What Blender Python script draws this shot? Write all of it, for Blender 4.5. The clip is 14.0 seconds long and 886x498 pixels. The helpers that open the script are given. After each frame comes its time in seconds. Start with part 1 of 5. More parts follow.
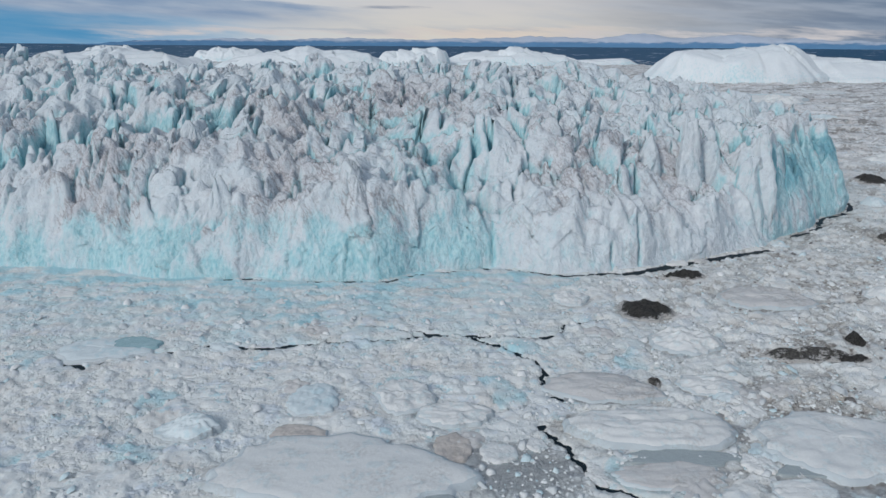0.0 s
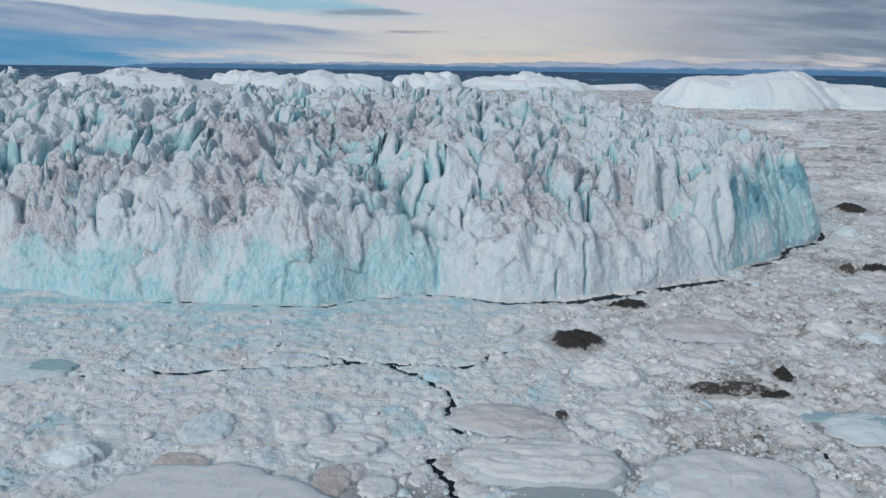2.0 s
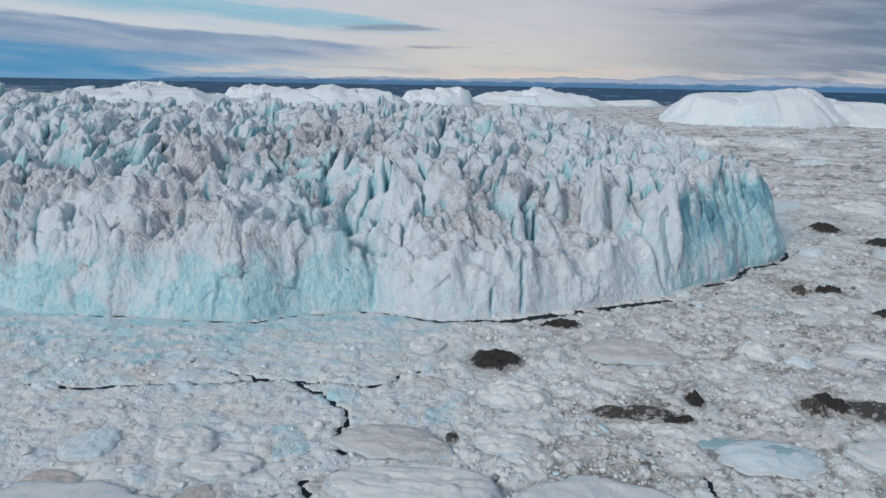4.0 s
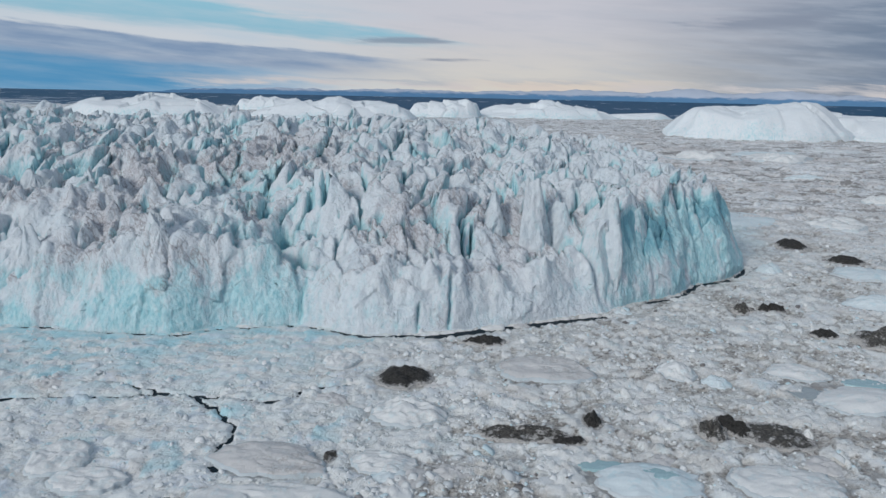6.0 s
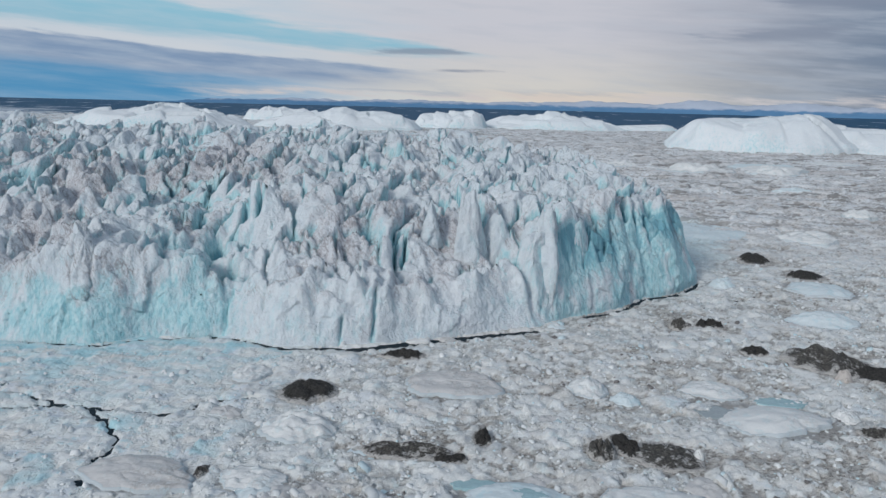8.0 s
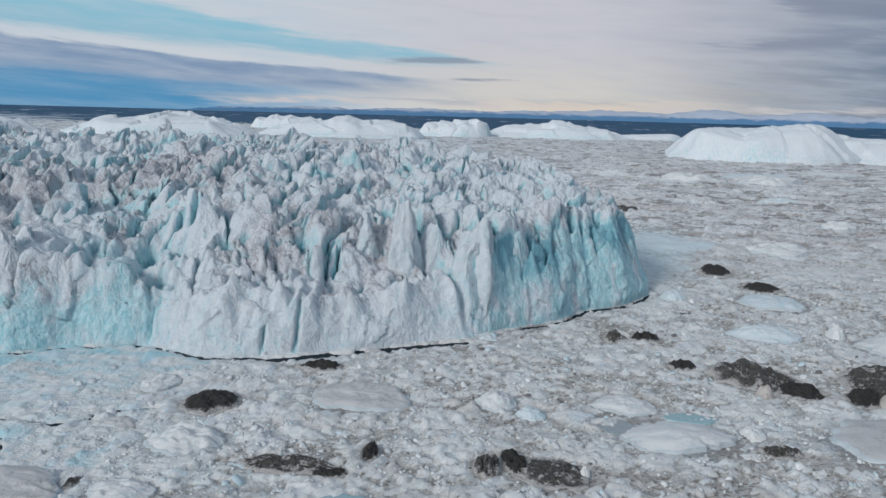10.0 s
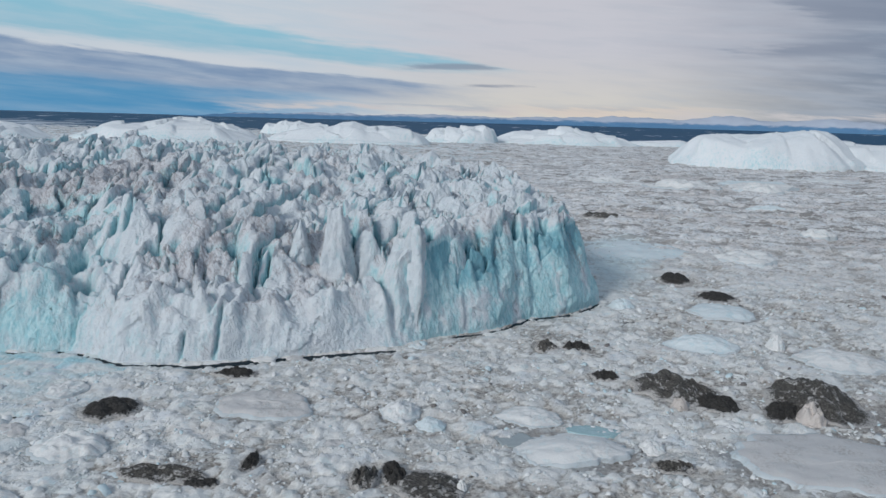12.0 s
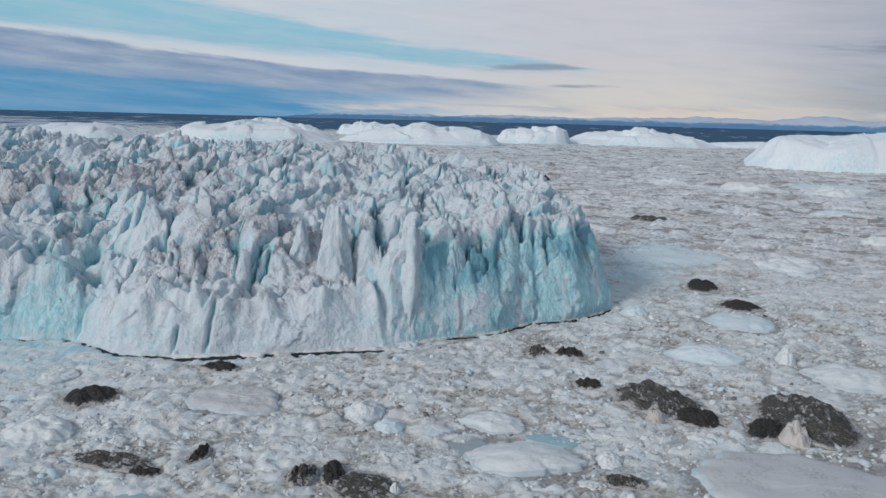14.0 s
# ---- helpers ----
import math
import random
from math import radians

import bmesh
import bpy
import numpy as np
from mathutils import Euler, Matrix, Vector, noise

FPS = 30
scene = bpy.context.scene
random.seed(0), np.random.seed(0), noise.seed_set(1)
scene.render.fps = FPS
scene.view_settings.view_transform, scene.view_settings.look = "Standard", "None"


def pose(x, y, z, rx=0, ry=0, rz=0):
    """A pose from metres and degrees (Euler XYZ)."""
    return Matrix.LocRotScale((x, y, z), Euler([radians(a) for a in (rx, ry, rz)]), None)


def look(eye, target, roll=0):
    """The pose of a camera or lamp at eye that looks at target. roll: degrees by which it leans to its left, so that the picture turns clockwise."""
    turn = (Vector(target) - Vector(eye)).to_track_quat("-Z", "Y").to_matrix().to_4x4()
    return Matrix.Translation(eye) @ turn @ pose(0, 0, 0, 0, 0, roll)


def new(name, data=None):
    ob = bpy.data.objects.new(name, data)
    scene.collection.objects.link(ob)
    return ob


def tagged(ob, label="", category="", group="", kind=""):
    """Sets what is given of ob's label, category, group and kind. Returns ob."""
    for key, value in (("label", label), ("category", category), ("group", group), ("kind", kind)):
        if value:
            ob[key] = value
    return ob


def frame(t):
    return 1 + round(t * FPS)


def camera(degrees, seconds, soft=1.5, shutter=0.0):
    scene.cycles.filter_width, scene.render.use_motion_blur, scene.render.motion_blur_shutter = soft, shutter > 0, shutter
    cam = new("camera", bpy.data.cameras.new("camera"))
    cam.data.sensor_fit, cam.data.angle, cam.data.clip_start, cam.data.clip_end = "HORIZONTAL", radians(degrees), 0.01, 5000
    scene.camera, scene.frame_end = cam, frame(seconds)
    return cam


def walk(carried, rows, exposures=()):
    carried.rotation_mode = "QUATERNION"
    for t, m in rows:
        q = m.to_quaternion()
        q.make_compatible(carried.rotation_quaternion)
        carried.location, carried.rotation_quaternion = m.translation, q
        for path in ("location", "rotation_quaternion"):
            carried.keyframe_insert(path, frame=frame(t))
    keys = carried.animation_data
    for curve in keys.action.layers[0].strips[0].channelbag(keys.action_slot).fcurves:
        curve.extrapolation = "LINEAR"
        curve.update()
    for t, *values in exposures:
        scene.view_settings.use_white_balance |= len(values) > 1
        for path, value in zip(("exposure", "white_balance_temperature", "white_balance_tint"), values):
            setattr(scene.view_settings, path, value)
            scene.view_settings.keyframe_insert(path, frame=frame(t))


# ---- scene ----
cam = camera(63.6, 14.0)
METRES, EYE, TILT, LEAN, TURN = 150.0, 55.0, -16.2, -0.3, 0.0
ROWS = [
    (0.0, 0.0, 0.0, 0.0, 0.0, 0.0, -0.0),
    (0.5, 0.0285, 0.0026, 0.0014, 0.36, 0.58, -0.21),
    (1.0, 0.0607, 0.0054, 0.0031, 0.72, 1.05, -0.4),
    (1.5, 0.0912, 0.008, 0.0045, 1.06, 1.42, -0.6),
    (2.0, 0.125, 0.0107, 0.0064, 1.45, 1.8, -0.78),
    (2.5, 0.157, 0.0133, 0.0082, 1.79, 2.1, -0.94),
    (3.0, 0.1925, 0.0163, 0.0101, 2.17, 2.4, -1.12),
    (5.5, 0.3672, 0.0345, 0.0212, 3.75, 3.58, -1.89),
    (6.0, 0.4049, 0.0391, 0.0236, 4.06, 3.82, -2.01),
    (6.5, 0.4395, 0.0437, 0.0259, 4.33, 4.02, -2.14),
    (7.0, 0.4772, 0.049, 0.0282, 4.61, 4.24, -2.26),
    (7.5, 0.5119, 0.054, 0.0308, 4.87, 4.41, -2.4),
    (8.0, 0.5499, 0.06, 0.0337, 5.16, 4.6, -2.53),
    (10.5, 0.7283, 0.0922, 0.0472, 6.44, 5.35, -3.07),
    (11.0, 0.7663, 0.0998, 0.0502, 6.74, 5.47, -3.16),
    (11.5, 0.8014, 0.107, 0.053, 7.02, 5.56, -3.24),
    (12.0, 0.8395, 0.1151, 0.0561, 7.4, 5.63, -3.35),
    (12.5, 0.8743, 0.1228, 0.0588, 8.53, 5.6, -3.67),
    (13.0, 0.9126, 0.1317, 0.0619, 10.25, 5.49, -4.15),
    (13.5, 0.9474, 0.1402, 0.0648, 11.85, 5.37, -4.59),
    (14.0, 0.9848, 0.1501, 0.0682, 13.58, 5.24, -5.04),
]
walk(cam, [(t, pose(0, 0, EYE, TILT, LEAN, TURN) @ pose(METRES * x, METRES * y, METRES * z, 90 + pitch, roll, yaw)) for t, x, y, z, yaw, pitch, roll in ROWS])


# ---- world and light ----
class Tree:
    """Short hand for building node trees."""

    def __init__(self, tree):
        self.t = tree
        self.t.nodes.clear()

    def add(self, kind, **props):
        n = self.t.nodes.new(kind)
        for k, v in props.items():
            if k == "operation":
                n.operation = v
            elif k == "blend_type":
                n.blend_type = v
            elif k == "data_type":
                n.data_type = v
            elif k == "feature":
                n.feature = v
            elif k == "attribute_name":
                n.attribute_name = v
            elif k == "noise_type":
                n.noise_type = v
        return n

    def put(self, socket, value):
        if isinstance(value, bpy.types.NodeSocket):
            self.t.links.new(value, socket)
        else:
            socket.default_value = value

    def m(self, op, a, b=0.0, c=0.0, clamp=False):
        n = self.add("ShaderNodeMath", operation=op)
        n.use_clamp = clamp
        for s, v in zip(n.inputs, (a, b, c)):
            self.put(s, v)
        return n.outputs[0]

    def step(self, v, lo, hi, a=0.0, b=1.0):
        n = self.add("ShaderNodeMapRange")
        n.interpolation_type = "SMOOTHSTEP"
        for s, x in zip(n.inputs, (v, lo, hi, a, b)):
            self.put(s, x)
        return n.outputs[0]

    def mix(self, f, a, b, blend="MIX"):
        n = self.add("ShaderNodeMix", data_type="RGBA", blend_type=blend)
        self.put(n.inputs[0], f)
        self.put(n.inputs[6], a if isinstance(a, bpy.types.NodeSocket) else (*a, 1))
        self.put(n.inputs[7], b if isinstance(b, bpy.types.NodeSocket) else (*b, 1))
        return n.outputs[2]

    def noise(self, vec, scale, detail=4.0, rough=0.55, kind="FBM"):
        n = self.add("ShaderNodeTexNoise", noise_type=kind)
        self.put(n.inputs["Vector"], vec)
        self.put(n.inputs["Scale"], scale)
        self.put(n.inputs["Detail"], detail)
        self.put(n.inputs["Roughness"], rough)
        return n.outputs[0]

    def voro(self, vec, scale, feature="F1"):
        n = self.add("ShaderNodeTexVoronoi", feature=feature)
        self.put(n.inputs["Vector"], vec)
        self.put(n.inputs["Scale"], scale)
        return n

    def scaled(self, vec, x, y, z):
        n = self.add("ShaderNodeVectorMath", operation="MULTIPLY")
        self.put(n.inputs[0], vec)
        n.inputs[1].default_value = (x, y, z)
        return n.outputs[0]

    def xyz(self, vec):
        n = self.add("ShaderNodeSeparateXYZ")
        self.put(n.inputs[0], vec)
        return n.outputs


SUN_AZ, SUN_EL = 214.0, 30.0   # degrees clockwise from straight ahead, and above the horizon
sun = new("sun", bpy.data.lights.new("sun", "SUN"))
sun.data.energy, sun.data.angle, sun.data.color = 1.5, radians(14), (1.0, 0.975, 0.95)
a, e = radians(SUN_AZ), radians(SUN_EL)
sun_way = Vector((math.sin(a) * math.cos(e), math.cos(a) * math.cos(e), math.sin(e)))
sun.matrix_world = look(sun_way * 400, (0, 0, 0))

world = bpy.data.worlds.new("sky")
scene.world = world
world.use_nodes = True
w = Tree(world.node_tree)
sky = w.add("ShaderNodeTexSky")
sky.sky_type, sky.sun_disc = "NISHITA", False
sky.sun_elevation, sky.sun_rotation = e, a
gen = w.add("ShaderNodeTexCoord").outputs["Generated"]
gx, gy, gz = w.xyz(gen)
az = w.m("MULTIPLY", w.m("ARCTAN2", gx, gy), 57.2958)
el = w.m("MULTIPLY", w.m("ARCSINE", gz), 57.2958)
flat = w.add("ShaderNodeCombineXYZ")
w.put(flat.inputs[0], w.m("MULTIPLY", az, 0.1))
w.put(flat.inputs[1], w.m("ADD", el, w.m("MULTIPLY", az, 0.07)))
wisp = w.noise(flat.outputs[0], 0.9, 6, 0.6)
fine = w.noise(w.scaled(flat.outputs[0], 1.4, 1.1, 1), 1.2, 5, 0.55)
warp = w.m("ADD", w.m("MULTIPLY", w.m("SUBTRACT", wisp, 0.5), 2.6), w.m("MULTIPLY", w.m("SUBTRACT", fine, 0.5), 0.9))
elw = w.m("ADD", el, warp)
azw = w.m("ADD", az, w.m("MULTIPLY", warp, 5.0))


def band(line, slope, half, soft, a0, a1, asoft=6.0, src=None):
    """A cloud streak along el = line + slope * az, between two headings."""
    d = w.m("ABSOLUTE", w.m("SUBTRACT", src or elw, w.m("MULTIPLY_ADD", az, slope, line)))
    across = w.step(d, half, half + soft, 1.0, 0.0)
    along = w.m("MULTIPLY", w.step(azw, a0 - asoft, a0 + asoft), w.step(azw, a1 - asoft, a1 + asoft, 1.0, 0.0))
    return w.m("MULTIPLY", across, along)


clear = w.mix(w.step(el, 1, 8), (0.18, 0.47, 0.72), (0.28, 0.64, 0.82))
high = w.mix(0.3, clear, w.mix(1.0, sky.outputs[0], (0.11, 0.11, 0.11), "MULTIPLY"))
cream = w.mix(w.step(el, 0.2, 6), (0.73, 0.71, 0.67), (0.65, 0.66, 0.73))
dusk = w.mix(w.step(fine, 0.35, 0.65), (0.18, 0.25, 0.36), (0.28, 0.35, 0.46))
veil = w.mix(w.step(azw, 2, 30), cream, dusk)
veil = w.mix(w.m("MULTIPLY", w.step(fine, 0.45, 0.7), 0.25), veil, (0.50, 0.56, 0.65))
bright = w.mix(w.step(wisp, 0.3, 0.7), (0.58, 0.68, 0.78), (0.68, 0.73, 0.79))
col = w.mix(w.step(azw, -24, -2), bright, veil)
# the open blue between two sheets of cloud, widening to the west
gap_mid = w.m("MULTIPLY_ADD", az, -0.09, 3.3)
gap_half = w.m("MULTIPLY", w.m("SUBTRACT", -1.0, az), 0.043)
gap = w.step(w.m("SUBTRACT", w.m("ABSOLUTE", w.m("SUBTRACT", w.m("MULTIPLY_ADD", warp, 0.8, el), gap_mid)), gap_half), -0.30, 0.40, 1.0, 0.0)
gap = w.m("MULTIPLY", gap, w.step(azw, -9, 0, 1.0, 0.0))
col = w.mix(w.m("MULTIPLY", gap, w.step(fine, 0.3, 0.75, 1.0, 0.65)), col, high)
# a grey sheet below it, and clear blue under that
grey_mid = w.m("MULTIPLY_ADD", az, -0.055, 1.35)
grey_half = w.m("MULTIPLY_ADD", az, -0.014, 0.40)
away = w.m("SUBTRACT", w.m("MULTIPLY_ADD", warp, 0.55, el), grey_mid)
sheet_ = w.m("MULTIPLY", w.step(w.m("SUBTRACT", away, grey_half), -0.08, 0.22, 1.0, 0.0), w.step(w.m("ADD", away, grey_half), -0.9, 0.5))
sheet_ = w.m("MULTIPLY", sheet_, w.step(azw, -16, -3, 0.95, 0.0))
low_blue = w.m("MULTIPLY", w.step(w.m("ADD", away, grey_half), -0.5, 0.5, 1.0, 0.0), w.step(azw, -27, -11, 1.0, 0.0))
col = w.mix(w.m("MULTIPLY", low_blue, w.step(wisp, 0.3, 0.8, 1.0, 0.75)), col, (0.095, 0.32, 0.57))
col = w.mix(w.m("MULTIPLY", sheet_, w.step(fine, 0.3, 0.75, 1.0, 0.55)), col, (0.22, 0.33, 0.51))
col = w.mix(w.m("MULTIPLY", band(0.55, 0.0, 0.10, 0.30, -24, 45), w.step(fine, 0.35, 0.6)), col, (0.66, 0.64, 0.66))
col = w.mix(w.m("MULTIPLY", band(0.95, 0.0, 0.06, 0.30, -26, 45), w.step(wisp, 0.4, 0.65, 0.0, 0.7)), col, (0.40, 0.47, 0.57))
col = w.mix(w.m("MULTIPLY", band(0.5, 0.0, 0.2, 0.5, -2, 9, 5), 0.6), col, (0.82, 0.70, 0.60))
for line, slope, a0, a1, half, soft in ((3.85, 0.0, -10.0, -5.2, 0.10, 0.22), (2.45, 0.0, -6.3, -3.0, 0.03, 0.14), (4.9, 0.02, 15.0, 22.0, 0.10, 0.6), (7.8, 0.0, 17.0, 34.0, 0.5, 0.9)):
    col = w.mix(w.m("MULTIPLY", band(line, slope, half, soft, a0, a1, 1.3, w.m("MULTIPLY_ADD", warp, 0.12, el)), 0.72), col, (0.26, 0.31, 0.41))
# higher up a broken overcast goes on all round
lofty = w.noise(gen, 2.2, 5, 0.55)
over = w.mix(w.step(lofty, 0.38, 0.66), w.mix(1.0, sky.outputs[0], (0.11, 0.11, 0.11), "MULTIPLY"), (0.52, 0.60, 0.68))
col = w.mix(w.step(el, 10, 22), col, over)
col = w.mix(w.step(el, -0.6, -0.45), (0.03, 0.085, 0.15), col)
bg = w.add("ShaderNodeBackground")
w.put(bg.inputs[0], col)
bg.inputs[1].default_value = 0.9
w.t.links.new(bg.outputs[0], w.add("ShaderNodeOutputWorld").inputs[0])
scene.view_settings.exposure = -0.09


# ---- materials ----
def material(name):
    mat = bpy.data.materials.new(name)
    mat.use_nodes = True
    t = Tree(mat.node_tree)
    bsdf, out = t.add("ShaderNodeBsdfPrincipled"), t.add("ShaderNodeOutputMaterial")
    t.t.links.new(bsdf.outputs[0], out.inputs[0])
    return mat, t, bsdf


def bump(t, bsdf, height, strength, distance):
    b = t.add("ShaderNodeBump")
    b.inputs["Strength"].default_value, b.inputs["Distance"].default_value = strength, distance
    t.put(b.inputs["Height"], height)
    t.put(bsdf.inputs["Normal"], b.outputs[0])


def attr(t, name):
    return t.add("ShaderNodeAttribute", attribute_name=name).outputs["Fac"]


def veins(t, pos, scale, width):
    """Thin winding lines, as where the edges of grit bands come out of the ice."""
    n = t.noise(pos, scale, 5, 0.6)
    return t.step(t.m("ABSOLUTE", t.m("SUBTRACT", n, 0.5)), width * 0.25, width, 1.0, 0.0)


def glacier_ice(name, soil=1.0, relief=0.75, dull=(0.55, 0.66, 0.72), white=(0.78, 0.775, 0.785)):
    """Old ice of a berg: white crust, blue broken faces, grit in bands, shade of deep clefts put in as dark teal."""
    mat, t, bsdf = material(name)
    pos = t.add("ShaderNodeTexCoord").outputs["Object"]
    mid, small = t.noise(pos, 0.5, 5, 0.6), t.noise(pos, 2.6, 5, 0.65)
    tall = t.noise(t.scaled(pos, 1, 1, 0.3), 1.3, 5, 0.6)
    crust = t.mix(t.noise(pos, 0.11, 4), dull, white)
    crust = t.mix(t.m("MULTIPLY", t.step(mid, 0.35, 0.7), 0.5), crust, (0.80, 0.86, 0.88))
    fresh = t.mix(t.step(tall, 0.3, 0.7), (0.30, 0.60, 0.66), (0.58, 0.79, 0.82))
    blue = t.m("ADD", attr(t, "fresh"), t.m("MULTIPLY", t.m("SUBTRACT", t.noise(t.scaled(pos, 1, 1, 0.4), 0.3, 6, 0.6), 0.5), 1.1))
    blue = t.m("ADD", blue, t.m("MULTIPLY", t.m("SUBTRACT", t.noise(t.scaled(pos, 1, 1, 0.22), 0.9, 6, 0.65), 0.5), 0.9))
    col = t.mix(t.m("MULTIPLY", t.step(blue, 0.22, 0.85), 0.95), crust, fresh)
    # shade deep in clefts and holes, coloured in over the blue ice
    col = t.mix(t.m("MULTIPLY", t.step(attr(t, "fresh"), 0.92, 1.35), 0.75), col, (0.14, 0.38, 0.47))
    grit = t.m("ADD", attr(t, "grit"), t.m("MULTIPLY", t.m("SUBTRACT", t.noise(pos, 0.16, 5, 0.6), 0.5), 1.5))
    lean_ = t.add("ShaderNodeVectorRotate")
    t.put(lean_.inputs["Vector"], pos)
    lean_.inputs["Axis"].default_value, lean_.inputs["Angle"].default_value = (0.3, 1.0, 0.0), 0.6
    lines = t.m("MAXIMUM", veins(t, t.scaled(lean_.outputs[0], 1.2, 0.8, 0.35), 0.16, 0.02), t.m("MULTIPLY", veins(t, t.scaled(lean_.outputs[0], 1.1, 0.8, 0.4), 0.42, 0.026), 0.7))
    fleck = t.m("ADD", t.m("MULTIPLY", t.step(grit, 0.1, 0.7), lines), t.m("MULTIPLY", t.step(grit, 0.5, 1.3), t.step(small, 0.50, 0.66)), clamp=True)
    col = t.mix(t.m("MULTIPLY", t.step(grit, 0.15, 1.1), 0.34 * soil), col, (0.50, 0.43, 0.44))
    col = t.mix(t.m("MULTIPLY", fleck, 0.6 * soil), col, t.mix(small, (0.12, 0.105, 0.11), (0.34, 0.29, 0.30)))
    t.put(bsdf.inputs["Base Color"], col)
    t.put(bsdf.inputs["Roughness"], t.step(blue, 0.1, 0.9, 0.8, 0.5))
    bsdf.inputs["IOR"].default_value = 1.31
    bsdf.inputs["Specular IOR Level"].default_value = 0.35
    shift = t.add("ShaderNodeTexNoise")
    t.put(shift.inputs["Vector"], pos)
    shift.inputs["Scale"].default_value, shift.inputs["Detail"].default_value = 0.45, 4.0
    moved = t.add("ShaderNodeVectorMath", operation="ADD")
    t.put(moved.inputs[0], t.scaled(pos, 1, 1, 0.55))
    t.put(moved.inputs[1], t.scaled(shift.outputs["Color"], 2.2, 2.2, 2.2))
    flake = t.voro(moved.outputs[0], 0.42)
    chip = t.voro(moved.outputs[0], 1.3)
    h = t.m("ADD", t.m("MULTIPLY", mid, 0.9), t.m("ADD", t.m("MULTIPLY", small, 0.35), t.m("MULTIPLY", tall, 0.5)))
    h = t.m("SUBTRACT", h, t.m("ADD", t.m("MULTIPLY", flake.outputs["Distance"], 0.55), t.m("MULTIPLY", chip.outputs["Distance"], 0.3)))
    bump(t, bsdf, h, relief, 0.8)
    return mat


def pack_ice():
    """Frozen brash: crushed white ice, grey slush between, grit in streaks."""
    mat, t, bsdf = material("brash_ice")
    pos = t.add("ShaderNodeTexCoord").outputs["Object"]
    mid, small = t.noise(pos, 0.3, 6, 0.65), t.noise(pos, 1.8, 6, 0.7)
    wob = t.add("ShaderNodeTexNoise")
    t.put(wob.inputs["Vector"], pos)
    wob.inputs["Scale"].default_value, wob.inputs["Detail"].default_value = 0.9, 3.0
    bent = t.add("ShaderNodeVectorMath", operation="ADD")
    t.put(bent.inputs[0], pos)
    t.put(bent.inputs[1], t.scaled(wob.outputs["Color"], 1.3, 1.3, 0))
    flat_ = t.scaled(bent.outputs[0], 1, 1, 0)
    cell, cell2 = t.voro(flat_, 1.0), t.voro(t.scaled(flat_, 1, 0.8, 1), 0.36)
    seam1 = t.voro(flat_, 1.0, "DISTANCE_TO_EDGE").outputs[0]
    seam2 = t.voro(t.scaled(flat_, 1, 0.8, 1), 0.36, "DISTANCE_TO_EDGE").outputs[0]
    tone = t.xyz(cell.outputs["Color"])[0]
    tone2 = t.xyz(cell2.outputs["Color"])[1]
    broad_ = t.noise(pos, 0.07, 5, 0.6)
    pale = t.step(t.m("ADD", attr(t, "pale"), t.m("MULTIPLY", t.m("SUBTRACT", t.noise(pos, 1.0, 5, 0.65), 0.5), 1.0)), 0.25, 0.7)
    snow = t.mix(t.step(t.noise(pos, 0.5, 5, 0.6), 0.3, 0.7), (0.75, 0.77, 0.76), (0.86, 0.86, 0.83))
    mush = t.mix(t.m("MULTIPLY_ADD", tone, 0.45, t.m("MULTIPLY", t.step(small, 0.3, 0.65), 0.55)), (0.54, 0.555, 0.54), (0.83, 0.835, 0.80))
    mush = t.mix(t.step(t.xyz(pos)[0], 10, 75, 0.75, 0.0), mush, (0.89, 0.90, 0.87))
    white = t.mix(pale, mush, snow)
    # away from the berg snow lies thicker over the brash
    outer = t.step(t.xyz(pos)[1], 230, 420)
    cover = t.step(t.m("ADD", attr(t, "pale"), t.m("MULTIPLY", t.m("SUBTRACT", t.noise(t.scaled(pos, 0.7, 1, 1), 0.05, 7, 0.65), 0.5), 2.6)), 0.15, 0.55)
    crust = t.mix(cover, (0.68, 0.67, 0.67), (0.86, 0.86, 0.86))
    white = t.mix(t.m("MULTIPLY", outer, 0.75), white, crust)
    white = t.mix(t.m("MULTIPLY", outer, t.m("MULTIPLY", t.step(t.noise(t.scaled(pos, 0.5, 1, 1), 0.018, 6, 0.6), 0.48, 0.62), 0.5)), white, (0.60, 0.53, 0.49))
    west = t.step(t.xyz(pos)[0], 0, 70, 0.22, 0.0)
    white = t.mix(t.m("MULTIPLY", t.step(broad_, 0.36, 0.6), west), white, (0.66, 0.77, 0.82))
    white = t.mix(t.m("MULTIPLY", t.step(tone2, 0.75, 1.0), 0.25), white, (0.60, 0.71, 0.76))
    # broad drifts of tan, lilac and clear blue ice among the white
    east = t.step(t.xyz(pos)[0], 5, 70)
    drift = t.noise(t.scaled(pos, 1, 1.6, 1), 0.085, 6, 0.62)
    white = t.mix(t.m("MULTIPLY", t.step(drift, 0.53, 0.64), 0.42), white, (0.63, 0.585, 0.54))
    white = t.mix(t.m("MULTIPLY", t.step(t.noise(t.scaled(pos, 1, 1.4, 1), 0.14, 6, 0.65), 0.52, 0.64), t.m("MULTIPLY_ADD", east, -0.25, 0.5)), white, (0.60, 0.68, 0.78))
    white = t.mix(t.m("MULTIPLY", t.step(t.noise(pos, 0.23, 6, 0.68), 0.56, 0.66), t.m("MULTIPLY_ADD", east, -0.35, 0.6)), white, (0.47, 0.72, 0.79))
    white = t.mix(t.m("MULTIPLY", t.step(t.noise(t.scaled(pos, 0.8, 1.3, 1), 0.33, 6, 0.7), 0.47, 0.60), t.m("MULTIPLY", t.m("MULTIPLY", east, 0.55), t.m("MULTIPLY_ADD", pale, -0.8, 1.0))), white, (0.40, 0.42, 0.44))
